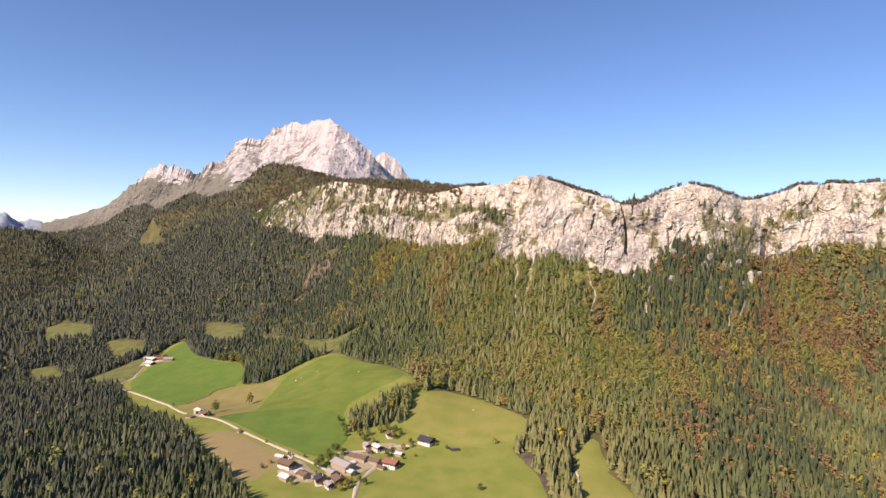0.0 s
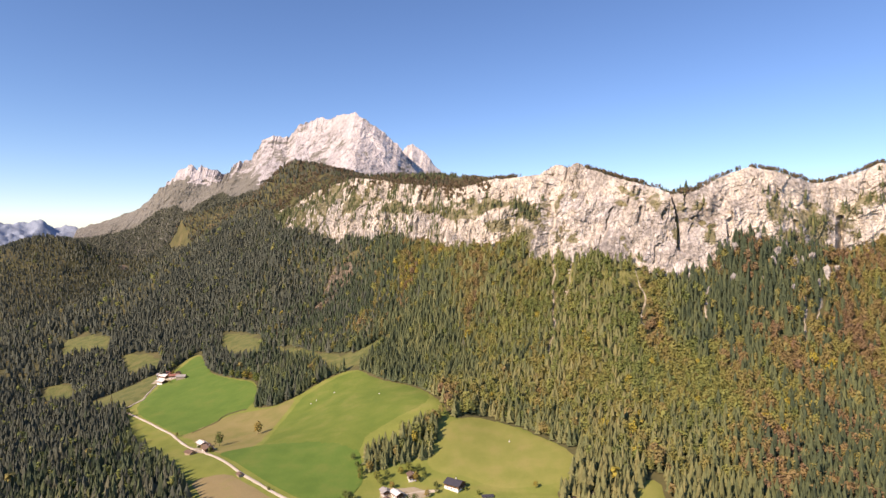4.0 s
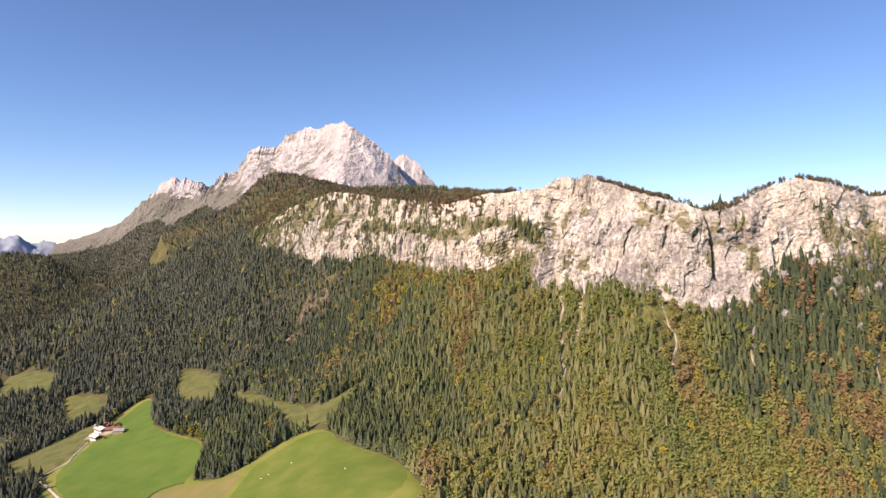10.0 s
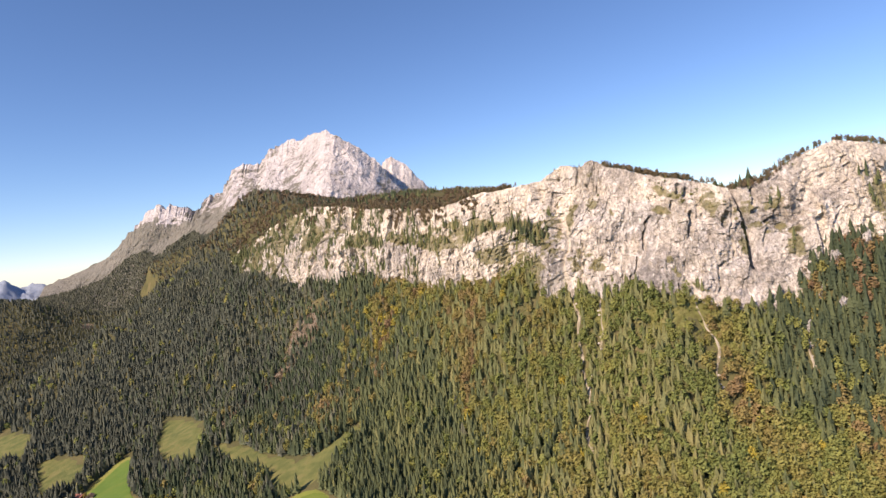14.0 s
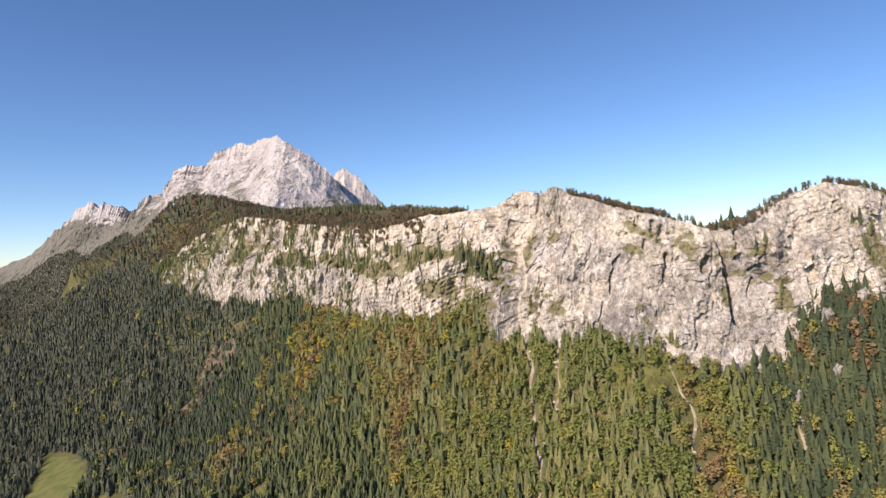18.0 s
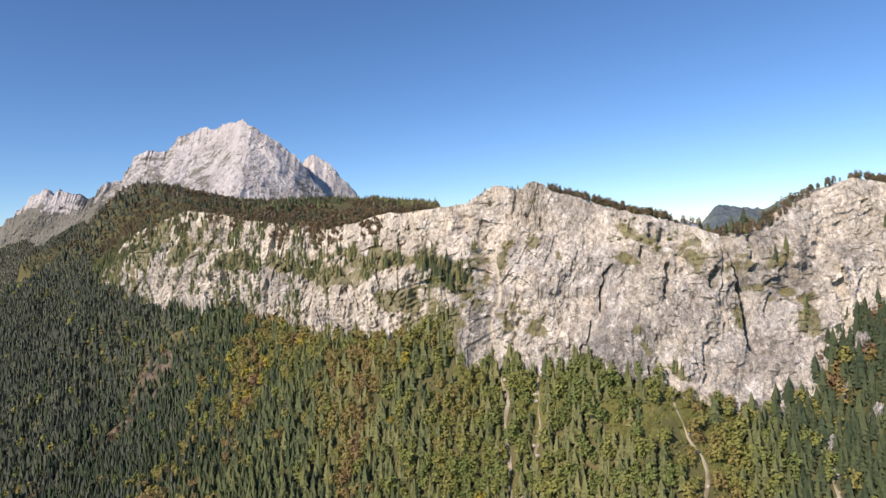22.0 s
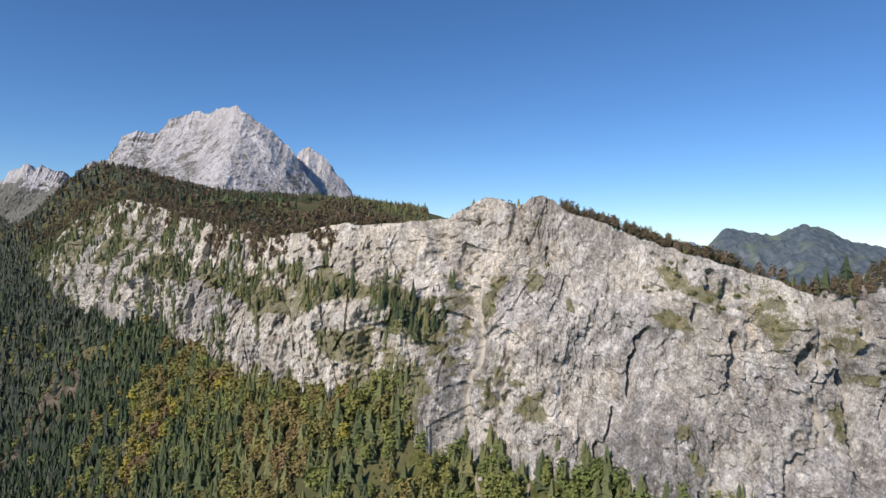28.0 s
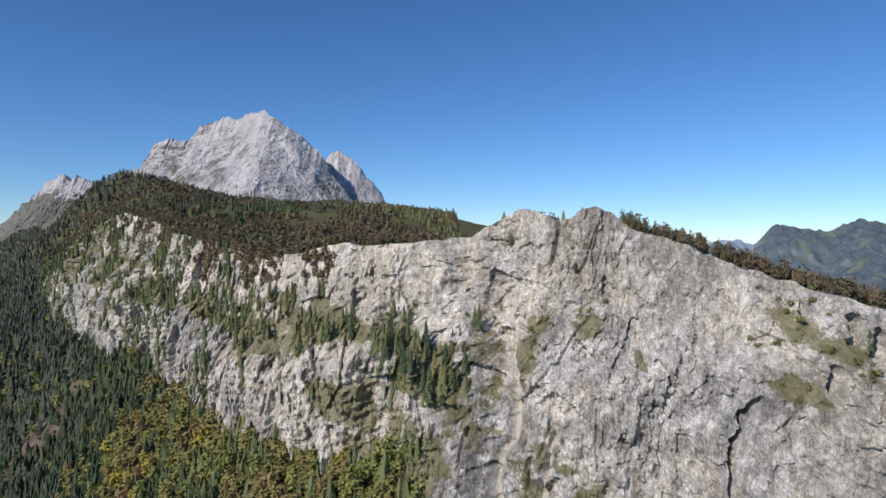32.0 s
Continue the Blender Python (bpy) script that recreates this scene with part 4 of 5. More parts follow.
def plant(rng, x, y, spruces, beeches, mixing, tall=1.0):
    """Forest over scattered points: keeps off rock, fields, tracks and chutes."""
    s, w = wall_place(x, y)
    back = np.linalg.norm(along(crest, w)[:, :2] - along(foot, w)[:, :2], axis=1)
    keep = (s < 2) | (s > back + 4) | (w >= reach[-1] - 1)
    field = inside(x, y, OPEN)
    for poly in SMALL:
        field |= inside(x, y, poly)
    for poly in COPSES:
        field &= ~inside(x, y, poly)
    keep &= ~field
    for line, width in CHUTES:
        keep &= off_line(x, y, line) > width * 0.6 + 1.6 + 2.2 * vnoise(xyz(x, y), 12, 18)
    for poly in SCARS:
        keep &= ~(inside(x, y, poly) & (rng.uniform(0, 1, len(x)) < 0.50 + 0.75 * fbm(xyz(x, y), 26, 2, 17)))
    keep &= rng.uniform(0, 1, len(x)) < 0.97 - 0.12 * np.clip(fbm(xyz(x, y), 60, 2, 15), 0, 1)
    keep &= ~((s > back + 45) & (x > 150)) & ~((s > back + 20) & (x > -550) & (y < 2300) & (rng.uniform(0, 1, len(x)) < 0.2))
    keep &= ~((s > back + 60) & (x > -550) & (fbm(xyz(x, y), 120, 3, 19) > 0.5))
    keep &= ~((s > -45) & (s < 5) & (w > 690) & (w < 965) & (rng.uniform(0, 1, len(x)) < 0.22 + 0.5 * fbm(xyz(x, y), 25, 2, 21)))
    x, y, s, w = x[keep], y[keep], s[keep], w[keep]
    p = xyz(x, y)
    high = s > 0
    near = np.clip(1 + s / 300, 0, 1)
    left = np.clip((-x - 200) / 400, 0, 1)
    z = ground_height(x, y) - 0.5
    streaks = fbm(p, np.array([34.0, 150.0, 1.0]), 3, 67)
    share = mixing + 0.35 * fbm(p, 130, 3, 61) + 0.30 * streaks + 0.26 * near * np.where((w > 680) & (w < 1010), 0.1, 1) - 0.36 * np.clip(-x / 200, 0, 1) - 0.42 * left * (1 - 0.5 * near) - 0.3 * np.clip((225 - z) / 60, 0, 1)
    share = share - 0.80 * np.clip((x - 300) / 60, 0, 1) * np.clip((640 - x) / 80, 0, 1) * np.clip((s + 120) / 60, 0, 1)
    share = share - 0.28 * np.clip((60 - x) / 120, 0, 1) * np.clip((y - 1150) / 120, 0, 1)
    share = share + 0.26 * np.clip((x - 230) / 120, 0, 1)
    share = np.where(high, 0.62 + 0.6 * fbm(p, 150, 3, 65), share)
    share = np.where(high & (y > 2300), 0.66 + 0.5 * fbm(p, 220, 3, 65), share)
    share = np.where(x < -1250, share - 0.35, share)
    leafy = rng.uniform(0, 1, len(x)) < np.clip(share, 0.03, 0.92)
    places = np.stack([x, y, z], -1)
    tone = np.clip(0.32 + 0.22 * fbm(p, 55, 2, 71) + 0.25 * streaks + rng.normal(0, 0.12, len(x)) + 0.30 * np.clip((x - 250) / 150, 0, 1) + 0.16 * np.clip(-x / 100, 0, 1) * np.clip((y - 1180) / 100, 0, 1) - 0.15 * left - 0.20 * np.clip(-x / 200, 0, 1) - 0.34 * near * ((w > 640) & (w < 1010)), 0, 1)
    gold = (np.hypot((x + 128) / 20, (y - 1392) / 24) + 0.35 * fbm(p, 18, 2, 73) < 1) & (rng.uniform(0, 1, len(x)) < 0.6)
    tone = np.where(gold, rng.normal(0.95, 0.04, len(x)), np.clip(tone, 0, 0.90))
    tone = np.where(rng.uniform(0, 1, len(x)) < 0.015, 0.97, np.clip(tone, 0, 1))
    leafy |= gold & (rng.uniform(0, 1, len(x)) < 0.75)
    hs = np.clip(rng.normal(19, 3.6, len(x)), 9, 28) * tall
    hs = hs * (1 + 0.18 * np.clip((x - 220) / 120, 0, 1))
    hb = np.clip(rng.normal(16, 3.0, len(x)), 8, 23) * tall
    low_ridge = high & (y < 2300)
    hs, hb = np.where(low_ridge, hs * rng.uniform(0.4, 0.9, len(x)), hs), np.where(low_ridge, hb * rng.uniform(0.4, 0.85, len(x)), hb)
    # Glare on the mid slope and far-left haze are worked into this tone.
    dark = np.clip(0.42 + 0.24 * fbm(p, 90, 2, 81) + rng.normal(0, 0.14, len(x)) - 0.28 * left * np.clip((2300 - y) / 500, 0.1, 1) + 0.30 * np.clip((x + 150) / 300, 0, 1) - 0.40 * np.clip((x - 190) / 170, 0, 1) - 0.22 * np.clip((x - 300) / 60, 0, 1) * np.clip((s + 140) / 60, 0, 1) - 0.24 * np.clip(-x / 250, 0, 1) - 0.12 * np.clip((120 - x) / 150, 0, 1) * np.clip((y - 1150) / 100, 0, 1), 0, 1)
    a, b, c = ~leafy, leafy & ~high, leafy & high
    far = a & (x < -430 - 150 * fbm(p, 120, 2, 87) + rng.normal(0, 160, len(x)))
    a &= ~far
    # These trees carry the valley haze in their needle colour.
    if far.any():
        forest("valley_spruce_forest", spruces, places[far], hs[far], rng.uniform(1.15, 1.65, far.sum()), dark[far], HAZED_SPRUCE, "dense spruce forest on the valley side, haze in its colour", rng)
    if a.any():
        forest("spruce_forest", spruces, places[a], hs[a], rng.uniform(1.0, 1.45, a.sum()), dark[a], SPRUCE, "dense dark green spruce forest on the mountain slope", rng)
    if b.any():
        forest("beech_forest", beeches, places[b], hb[b] * 1.08, rng.uniform(0.9, 1.3, b.sum()), tone[b], BEECH, "autumn beech trees in rust, brown and olive", rng)
    if c.any():
        forest("ridge_wood", beeches, places[c], hb[c], rng.uniform(0.9, 1.3, c.sum()), np.clip(rng.normal(0.5, 0.25, c.sum()) + 0.2 * fbm(p[c], 60, 2, 77), 0, 1), BARE, "half-bare reddish-brown wood on the ridge", rng)


x, y = scatter(rng, -350, 700, 560, 1500, 5.6)
m = y > 745
plant(rng, x[m], y[m], SPRUCES, BEECHES, 0.46)
plant(rng, x[~m], y[~m], SPRUCES_MID, BEECHES_MID, 0.24)
x, y = scatter(rng, -1000, 1000, 380, 2300, 7.2)
m = ~((x > -350) & (x < 700) & (y > 560) & (y < 1500)) & (y > 400 - 0.3 * x) & ((y < 1900) | (x < 200)) & (y > 0.9 * np.abs(x) - 60)
plant(rng, x[m], y[m], SPRUCES_MID, BEECHES_MID, 0.20)
x, y = scatter(rng, -3100, 900, 1200, 4900, 15)
m = ~((x > -1000) & (y < 2300)) & (y > -1.0 * x) & ((ground_height(x, y) < 655) | (y < 3200)) & ((y < 3900) | (x < -1300)) & (y < 4600)
plant(rng, x[m], y[m], SPRUCES_FAR, BEECHES_FAR, 0.06, 1.1)
# low scrub on the grass slope under the crag
x, y = scatter(rng, 60, 400, 1040, 1320, 3.6)
s, w = wall_place(x, y)
m = (s > -52) & (s < 2) & (w > 690) & (w < 965) & (rng.uniform(0, 1, len(x)) < 0.6)
for line, width in CHUTES:
    m &= off_line(x, y, line) > width * 0.6 + 1
x, y = x[m], y[m]
forest("slope_scrub", BEECHES_MID, np.stack([x, y, ground_height(x, y) + 0.6], -1), rng.uniform(1.5, 4.5, len(x)), rng.uniform(1.1, 1.9, len(x)), np.clip(rng.normal(0.2, 0.16, len(x)), 0, 0.8), BEECH, "olive and brown scrub on the grass slope", rng)
# brush left lying and growing on the felled strip
x, y = scatter(rng, -470, -260, 1380, 1660, 4.2)
m = inside(x, y, SCARS[0]) & (rng.uniform(0, 1, len(x)) < 0.55 + 0.3 * fbm(xyz(x, y), 20, 2, 23))
x, y = x[m], y[m]
forest("felled_brush", BEECHES_MID, np.stack([x, y, ground_height(x, y) + 0.3], -1), rng.uniform(2.0, 6.0, len(x)), rng.uniform(1.2, 2.2, len(x)), np.clip(rng.normal(0.55, 0.3, len(x)), 0, 1), BARE, "grey-brown brush on the felled strip", rng)
# the wood that climbs the lower flank of the massif
low_part = massif_points[:, 1:84].reshape(-1, 3)
m = (low_part[:, 0] < -1250) & (low_part[:, 2] < np.interp(low_part[:, 0], (-3200, -2800, -2600, -2300, -2000, -1500), (820, 700, 590, 545, 610, 680)) + 60 * fbm(low_part, 260, 3, 33)) & (rng.uniform(0, 1, len(low_part)) < 0.55)
spot = low_part[m] + np.stack([rng.uniform(-5, 5, m.sum()), rng.uniform(-5, 5, m.sum()), np.full(m.sum(), -2.0)], -1)
# Same hazed needle colour as the valley forest.
forest("flank_wood", SPRUCES_FAR, spot, rng.uniform(12, 21, len(spot)), rng.uniform(1.2, 1.8, len(spot)), np.clip(rng.normal(0.2, 0.15, len(spot)), 0, 1), HAZED_SPRUCE, "dark spruce wood on the flank of the massif", rng)

# ---- far mountains that close the view ----


def hazed_wooded_mountain(name):
    """Dark woods with meadows between them, and bare rock where it is steep. Distance haze is mixed into every colour.
    """
    n = Nodes(name, 0.95)
    # Blue added to wood, meadow and rock stands for the air between.
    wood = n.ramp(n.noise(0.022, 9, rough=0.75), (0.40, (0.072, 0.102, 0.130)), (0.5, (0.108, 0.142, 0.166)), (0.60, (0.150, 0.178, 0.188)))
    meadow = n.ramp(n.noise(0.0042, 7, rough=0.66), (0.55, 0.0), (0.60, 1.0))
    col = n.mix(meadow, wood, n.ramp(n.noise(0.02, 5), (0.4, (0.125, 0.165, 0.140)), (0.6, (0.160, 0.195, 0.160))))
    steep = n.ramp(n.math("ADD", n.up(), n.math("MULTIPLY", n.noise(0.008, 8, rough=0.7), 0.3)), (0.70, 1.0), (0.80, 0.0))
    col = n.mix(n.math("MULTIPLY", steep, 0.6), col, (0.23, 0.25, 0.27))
    n.bump(n.noise(0.06, 8, rough=0.7), 7.0, 0.9)
    return n.done(col)


HAZY = hazed_wooded_mountain("hazed_wooded_mountain")
# The pale blue is haze put into the base colour.
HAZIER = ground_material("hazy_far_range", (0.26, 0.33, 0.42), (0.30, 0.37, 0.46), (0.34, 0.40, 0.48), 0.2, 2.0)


def far_range(name, crest, depth, low, material, label, seed, step=9, rows=100, origin=(0.0, 0.0, 0.0), out=1.0):
    """A far mountain range: a crest with spurs that run down towards the valley."""
    c = np.array(origin) + (np.array(crest, float) - np.array(origin)) * out
    run = np.concatenate([[0], np.cumsum(np.linalg.norm(np.diff(c[:, :2], axis=0), axis=1))])
    s = np.arange(0, run[-1], step)
    C = np.stack([np.interp(s, run, c[:, k]) for k in range(3)], -1)
    to = -C[:, :2] / np.linalg.norm(C[:, :2], axis=1)[:, None]
    v = np.linspace(-0.25, 1, rows)[None, :, None]
    P = np.zeros((len(s), rows, 3))
    P[:, :, :2] = C[:, None, :2] + to[:, None, :] * depth * v
    drop = np.abs(v[:, :, 0]) ** 0.9
    P[:, :, 2] = C[:, 2:3] * (1 - drop) + low * drop
    q = P.reshape(-1, 3).copy()
    q[:, 2] = 0
    P[:, :, 2] += (ridged(q, 420 * out, 5, seed) * 48 * out).reshape(len(s), rows) * np.clip(drop * 3, 0.08, 1)
    P[:, :, 2] += (ridged(q, 90 * out, 5, seed + 9) * 8 * out + fbm(q, 20 * out, 3, seed + 15, 0.7) * 4.5 * out).reshape(len(s), rows)
    me = quick_mesh(name, P.reshape(-1, 3), grid_faces(len(s), rows), True)
    me.materials.append(material)
    return tagged(new(name, me), label, "mountain", kind="structure")


RIGHT_VIEW = (104.0, 850.0, 522.0)
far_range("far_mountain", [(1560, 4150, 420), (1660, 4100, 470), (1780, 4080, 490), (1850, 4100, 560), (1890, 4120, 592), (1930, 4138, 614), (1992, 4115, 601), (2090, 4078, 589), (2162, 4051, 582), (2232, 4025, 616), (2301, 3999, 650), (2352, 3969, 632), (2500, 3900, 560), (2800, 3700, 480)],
          1700, 60, HAZY, "wooded mountain beyond the ridge, blue-green haze in its colours", 301, 9, 130, RIGHT_VIEW, 1.36)
far_range("far_mountain", [(1100, 4500, 500), (1400, 4420, 505), (1640, 4300, 520), (1739, 4250, 545), (1830, 4220, 515), (2000, 4200, 480)], 900, 200, HAZIER, "far range on the horizon, coloured pale blue for haze", 305, 12, 60, RIGHT_VIEW, 1.33)
far_range("far_mountain", [(-3300, 2900, 470), (-3000, 3250, 430), (-2740, 3732, 455), (-2705, 3774, 474), (-2659, 3829, 425), (-2620, 3880, 440), (-2560, 3900, 430), (-2480, 3900, 380)], 900, 100, HAZIER, "far range on the horizon, coloured pale blue for haze", 309, 12, 60, tuple(VIEW), 1.25)


# ---- single trees: on the crag's shelves, on its crest and in the meadows ----
def tree_thing(name, shape, smooth, material, label, bare=0.2):
    """A tree one metre high: trunk with limbs, and crown."""
    root = new(name)
    bm = bmesh.new()
    bmesh.ops.create_cone(bm, segments=6, radius1=0.016, radius2=0.005, depth=0.8, matrix=Matrix.Translation((0, 0, 0.38)), cap_ends=True)
    for i in range(4):
        a, z = i * 1.9, bare + 0.1 + 0.12 * i
        m = Matrix.Translation((0.05 * math.cos(a), 0.05 * math.sin(a), z + 0.04)) @ Vector((math.cos(a), math.sin(a), 0.7)).to_track_quat("Z", "Y").to_matrix().to_4x4()
        bmesh.ops.create_cone(bm, segments=4, radius1=0.006, radius2=0.002, depth=0.14, matrix=m)
    part("trunk", bm, BARK, root)
    part("crown", quick_mesh("crown", *shape, smooth), material, root)
    return tagged(root, label, "tree", group="spruces on the crag" if name == "spruce" else "trees in the meadows")


def stand(x, y, z, height, wide, turn):
    return Matrix.Translation((x, y, z)) @ Euler((0, 0, turn)).to_matrix().to_4x4() @ Matrix.Diagonal((height * wide, height * wide, height, 1))


SPRUCE_LABEL = "slender dark green spruce rooted on the grassy rock shelf"
spruce_kinds = [tree_thing("spruce", spruce_shape(rng, 9, 9), False, SPRUCE_ONE, SPRUCE_LABEL) for _ in range(5)]
leaf_kinds = [tree_thing("beech", leafy_shape(rng, 120), False, BEECH_ONE, "round-crowned autumn broadleaf tree standing in the meadow") for _ in range(4)]


class Stock:
    """Hands out the first trees themselves, then copies."""

    def __init__(self, kinds):
        self.kinds, self.used = kinds, 0

    def put(self, m, label=""):
        k = self.used % len(self.kinds)
        if self.used < len(self.kinds):
            ob = self.kinds[k]
            loc, rot, size = m.decompose()
            ob.location, ob.rotation_euler, ob.scale = loc, rot.to_euler(), size
        else:
            src = self.kinds[k]
            ob = copy_thing(src, m @ Matrix.Diagonal((*(1 / v for v in src.scale), 1)))
        self.used += 1
        return tagged(ob, label)


spruces, leaves = Stock(spruce_kinds), Stock(leaf_kinds)
pts, turf = cliff_points[:, 1:-2], cliff_turf[:, 1:-2]
run_at = np.repeat(cliff_run, pts.shape[1]).reshape(turf.shape)
up_at = np.broadcast_to(np.linspace(0, 1, pts.shape[1]), turf.shape)
shelf_at = np.interp(run_at, reach, SHELF)
clump = fbm(pts.reshape(-1, 3), 22, 3, 95).reshape(turf.shape)
chance = np.clip(turf - 0.25, 0, 1) * 0.036 * np.clip(0.45 + 1.3 * clump, 0.02, 2)
chance *= np.where((run_at > 820) & (run_at < 925), 0.15, 1.0) * np.where(run_at > 1480, 2.4, 1.0) * np.where(run_at < 700, 1.3, 1.0)
chance = np.where((run_at > 930) & (run_at < 1000) & (up_at > 0.3) & (up_at < 0.62), np.maximum(chance, 0.045 * np.clip(0.6 + clump, 0, 1.5)), chance)
chance = np.where((run_at > 1560) & (up_at > 0.25), np.maximum(chance, 0.03 * np.clip(0.3 + 2.2 * clump, 0, 2)), chance)
gully = vnoise(xyz(run_at.ravel() + 8 * clump.ravel(), 0.0), 26, 97).reshape(turf.shape)
chance = np.where((run_at > 985) & (gully > 0.1) & (up_at < 0.97), np.maximum(chance, 0.02), chance)
chance *= np.where((run_at > 640) & (run_at < 925) & (up_at > 0.2), 0.04, 1.0)
chance = np.where((run_at > 1120) & (turf > 0.35), np.maximum(chance, 0.022 * np.clip(0.5 + clump, 0, 1.5)), chance)
chance = np.where((run_at > 1020) & (run_at < 1170) & (up_at > 0.42) & (up_at < 0.78) & (turf > 0.2), np.maximum(chance, 0.08 * np.clip(0.3 + 1.4 * clump, 0, 1.3)), chance)
chance = np.where((run_at < 610) & (turf > 0.35), np.maximum(chance, 0.018 * np.clip(0.5 + clump, 0, 1.5)), chance)
pace = np.gradient(cliff_run) / 1.5
room = (pace * 122 / pts.shape[1])[:, None]
hit = rng.uniform(0, 1, turf.shape) < chance * room
spots = pts[hit]
heights = np.clip(rng.normal(13, 3.5, len(spots)), 5, 21)
order = np.argsort(np.abs(run_at[hit] - 960))
for i in order[:240]:
    x, y, z = spots[i]
    spruces.put(stand(x, y, z - 1.0, heights[i], rng.uniform(0.7, 1.05), rng.uniform(0, 6.28)))
rest = order[240:]
if len(rest):
    forest("shelf_spruces", SPRUCES, spots[rest] - (0, 0, 1.0), heights[rest], rng.uniform(0.75, 1.1, len(rest)), np.clip(rng.normal(0.4, 0.2, len(rest)), 0, 1), SPRUCE, "scattered dark spruces on the shelves of the crag", rng)
# dwarf pine and shrubs in the cracks and on the turf
hit = rng.uniform(0, 1, turf.shape) < np.clip(turf - 0.1, 0, 1) * 0.03 * np.clip(0.5 + clump, 0, 1.6) * room + 0.0006 * room + np.where((run_at > 610) & (run_at < 790) & (up_at > 0.72), 0.012, 0.0) * room * np.clip(0.2 + 1.6 * clump, 0, 1.4)
bush = pts[hit]
forest("dwarf_shrubs", BEECHES_MID, bush - (0, 0, 0.6), rng.uniform(1.6, 4.0, len(bush)), rng.uniform(1.3, 2.0, len(bush)), np.clip(rng.normal(0.12, 0.14, len(bush)), 0, 1), BEECH, "low olive shrubs and dwarf pine on the rock", rng)
# the fringe of trees along the crest
edge, behind = cliff_points[:, -3], cliff_points[:, -2]


def fringe(name, shapes, share, low, high, material, tones, label, smooth, deep=1.0):
    """Trees along the crest; share says how thick they stand at each place along it."""
    times = rng.poisson(share)
    n = np.repeat(np.arange(len(edge)), times)
    u = rng.uniform(0, deep, len(n))[:, None]
    place = edge[n] * (1 - u) + behind[n] * u + np.stack([rng.uniform(-1, 1, len(n)), rng.uniform(-1, 1, len(n)), np.full(len(n), -0.8 - 0.15 * low)], -1)
    forest(name, shapes, place, rng.uniform(low, high, len(n)), rng.uniform(0.6, 1.05, len(n)), np.clip(rng.normal(*tones, len(n)), 0, 1), material, label, rng, smooth)


thick = pace * np.interp(cliff_run, (0, 600, 625, 650, 690, 715, 812, 830, 955, 985, 1010), (1.6, 1.6, 1.2, 0.5, 1.2, 3.4, 2.6, 0.0, 0.0, 1.8, 2.0)) * np.clip(0.8 + 0.7 * fbm(xyz(cliff_run, 5.0), 40, 2, 99), 0.1, 1.5)
fringe("crest_wood", BEECHES, thick * 1.2, 5, 12, BARE, (0.3, 0.3), "reddish-brown half-bare trees along the crest", False)
fringe("crest_spruces", SPRUCES_MID, thick * 0.2, 5, 12, SPRUCE, (0.35, 0.2), "small dark spruces along the crest", False)
fringe("crest_scrub", BEECHES_MID, pace * np.where(thick < 0.1, 0.5, 0.1), 1.2, 2.8, BEECH, (0.05, 0.06), "low dark dwarf pine along the bare peaks", False, 0.6)
# the wood that hangs over the top of the far crag
hit = (run_at > 1040) & (up_at > 0.84 - 0.14 * clump) & (rng.uniform(0, 1, turf.shape) < 0.05 * np.clip(0.35 + 1.6 * clump, 0, 1))
hung = pts[hit]
forest("crag_wood", BEECHES_MID, hung - (0, 0, 1.0), rng.uniform(6, 12, len(hung)), rng.uniform(0.9, 1.3, len(hung)), np.clip(rng.normal(0.45, 0.2, len(hung)), 0, 1), BARE, "half-bare brown trees clinging to the top of the crag", rng)
# meadow trees
LONE = [(-322, 883, 19, 0), (-287, 928, 20, 0), (-440, 1212, 16, 0), (-425, 1201, 15, 0), (-406, 1187, 18, 0), (-391, 1177, 15, 0), (-379, 1167, 18, 0), (-371, 1154, 19, 0), (-649, 1175, 21, 1), (-576, 1104, 10, 0), (-418, 960, 8, 0), (74, 741, 9, 0), (50, 640, 10, 0), (15, 733, 7, 0), (-30, 748, 8, 0), (-122, 697, 13, 0), (-114, 765, 12, 0), (-105, 772, 14, 0), (-98, 778, 11, 0),
        (-76, 745, 9, 0), (-203, 729, 6, 0), (145, 662, 10, 0), (138, 650, 12, 0), (150, 640, 11, 0), (132, 668, 9, 0), (-131, 678, 12, 0), (-128, 686, 14, 0), (-112, 700, 9, 0), (-56, 716, 13, 0), (-50, 722, 11, 0), (-52, 757, 12, 0), (-44, 766, 9, 0), (-92, 640, 12, 0), (-98, 634, 10, 0), (-84, 762, 10, 0),
        (-70, 770, 10, 0), (-62, 775, 12, 0), (-127, 794, 9, 0), (-120, 780, 8, 0), (-113, 757, 9, 0), (-96, 762, 8, 0), (-88, 748, 10, 0), (-109, 711, 11, 0), (-116, 718, 12, 0), (-121, 723, 9, 0), (-124, 708, 10, 0), (-129, 664, 6, 0), (-80, 655, 9, 0), (-74, 650, 10, 0), (-88, 652, 7, 0), (-104, 664, 6, 0), (-64, 733, 6, 0), (-58, 771, 10, 0), (-51, 776, 9, 0), (-22, 717, 5, 0), (-36, 712, 5, 0), (-38, 732, 10, 0), (-28, 738, 8, 0), (2, 742, 6, 0), (-150, 700, 5, 0), (-184, 680, 6, 0), (-190, 668, 7, 0), (-337, 868, 8, 0), (-348, 880, 7, 0), (-318, 846, 8, 0), (-630, 1310, 12, 0), (-604, 1312, 10, 0), (-590, 1300, 9, 0), (-580, 1250, 7, 0), (-150, 640, 8, 0), (-168, 700, 7, 0), (-93, 755, 13, 0)]
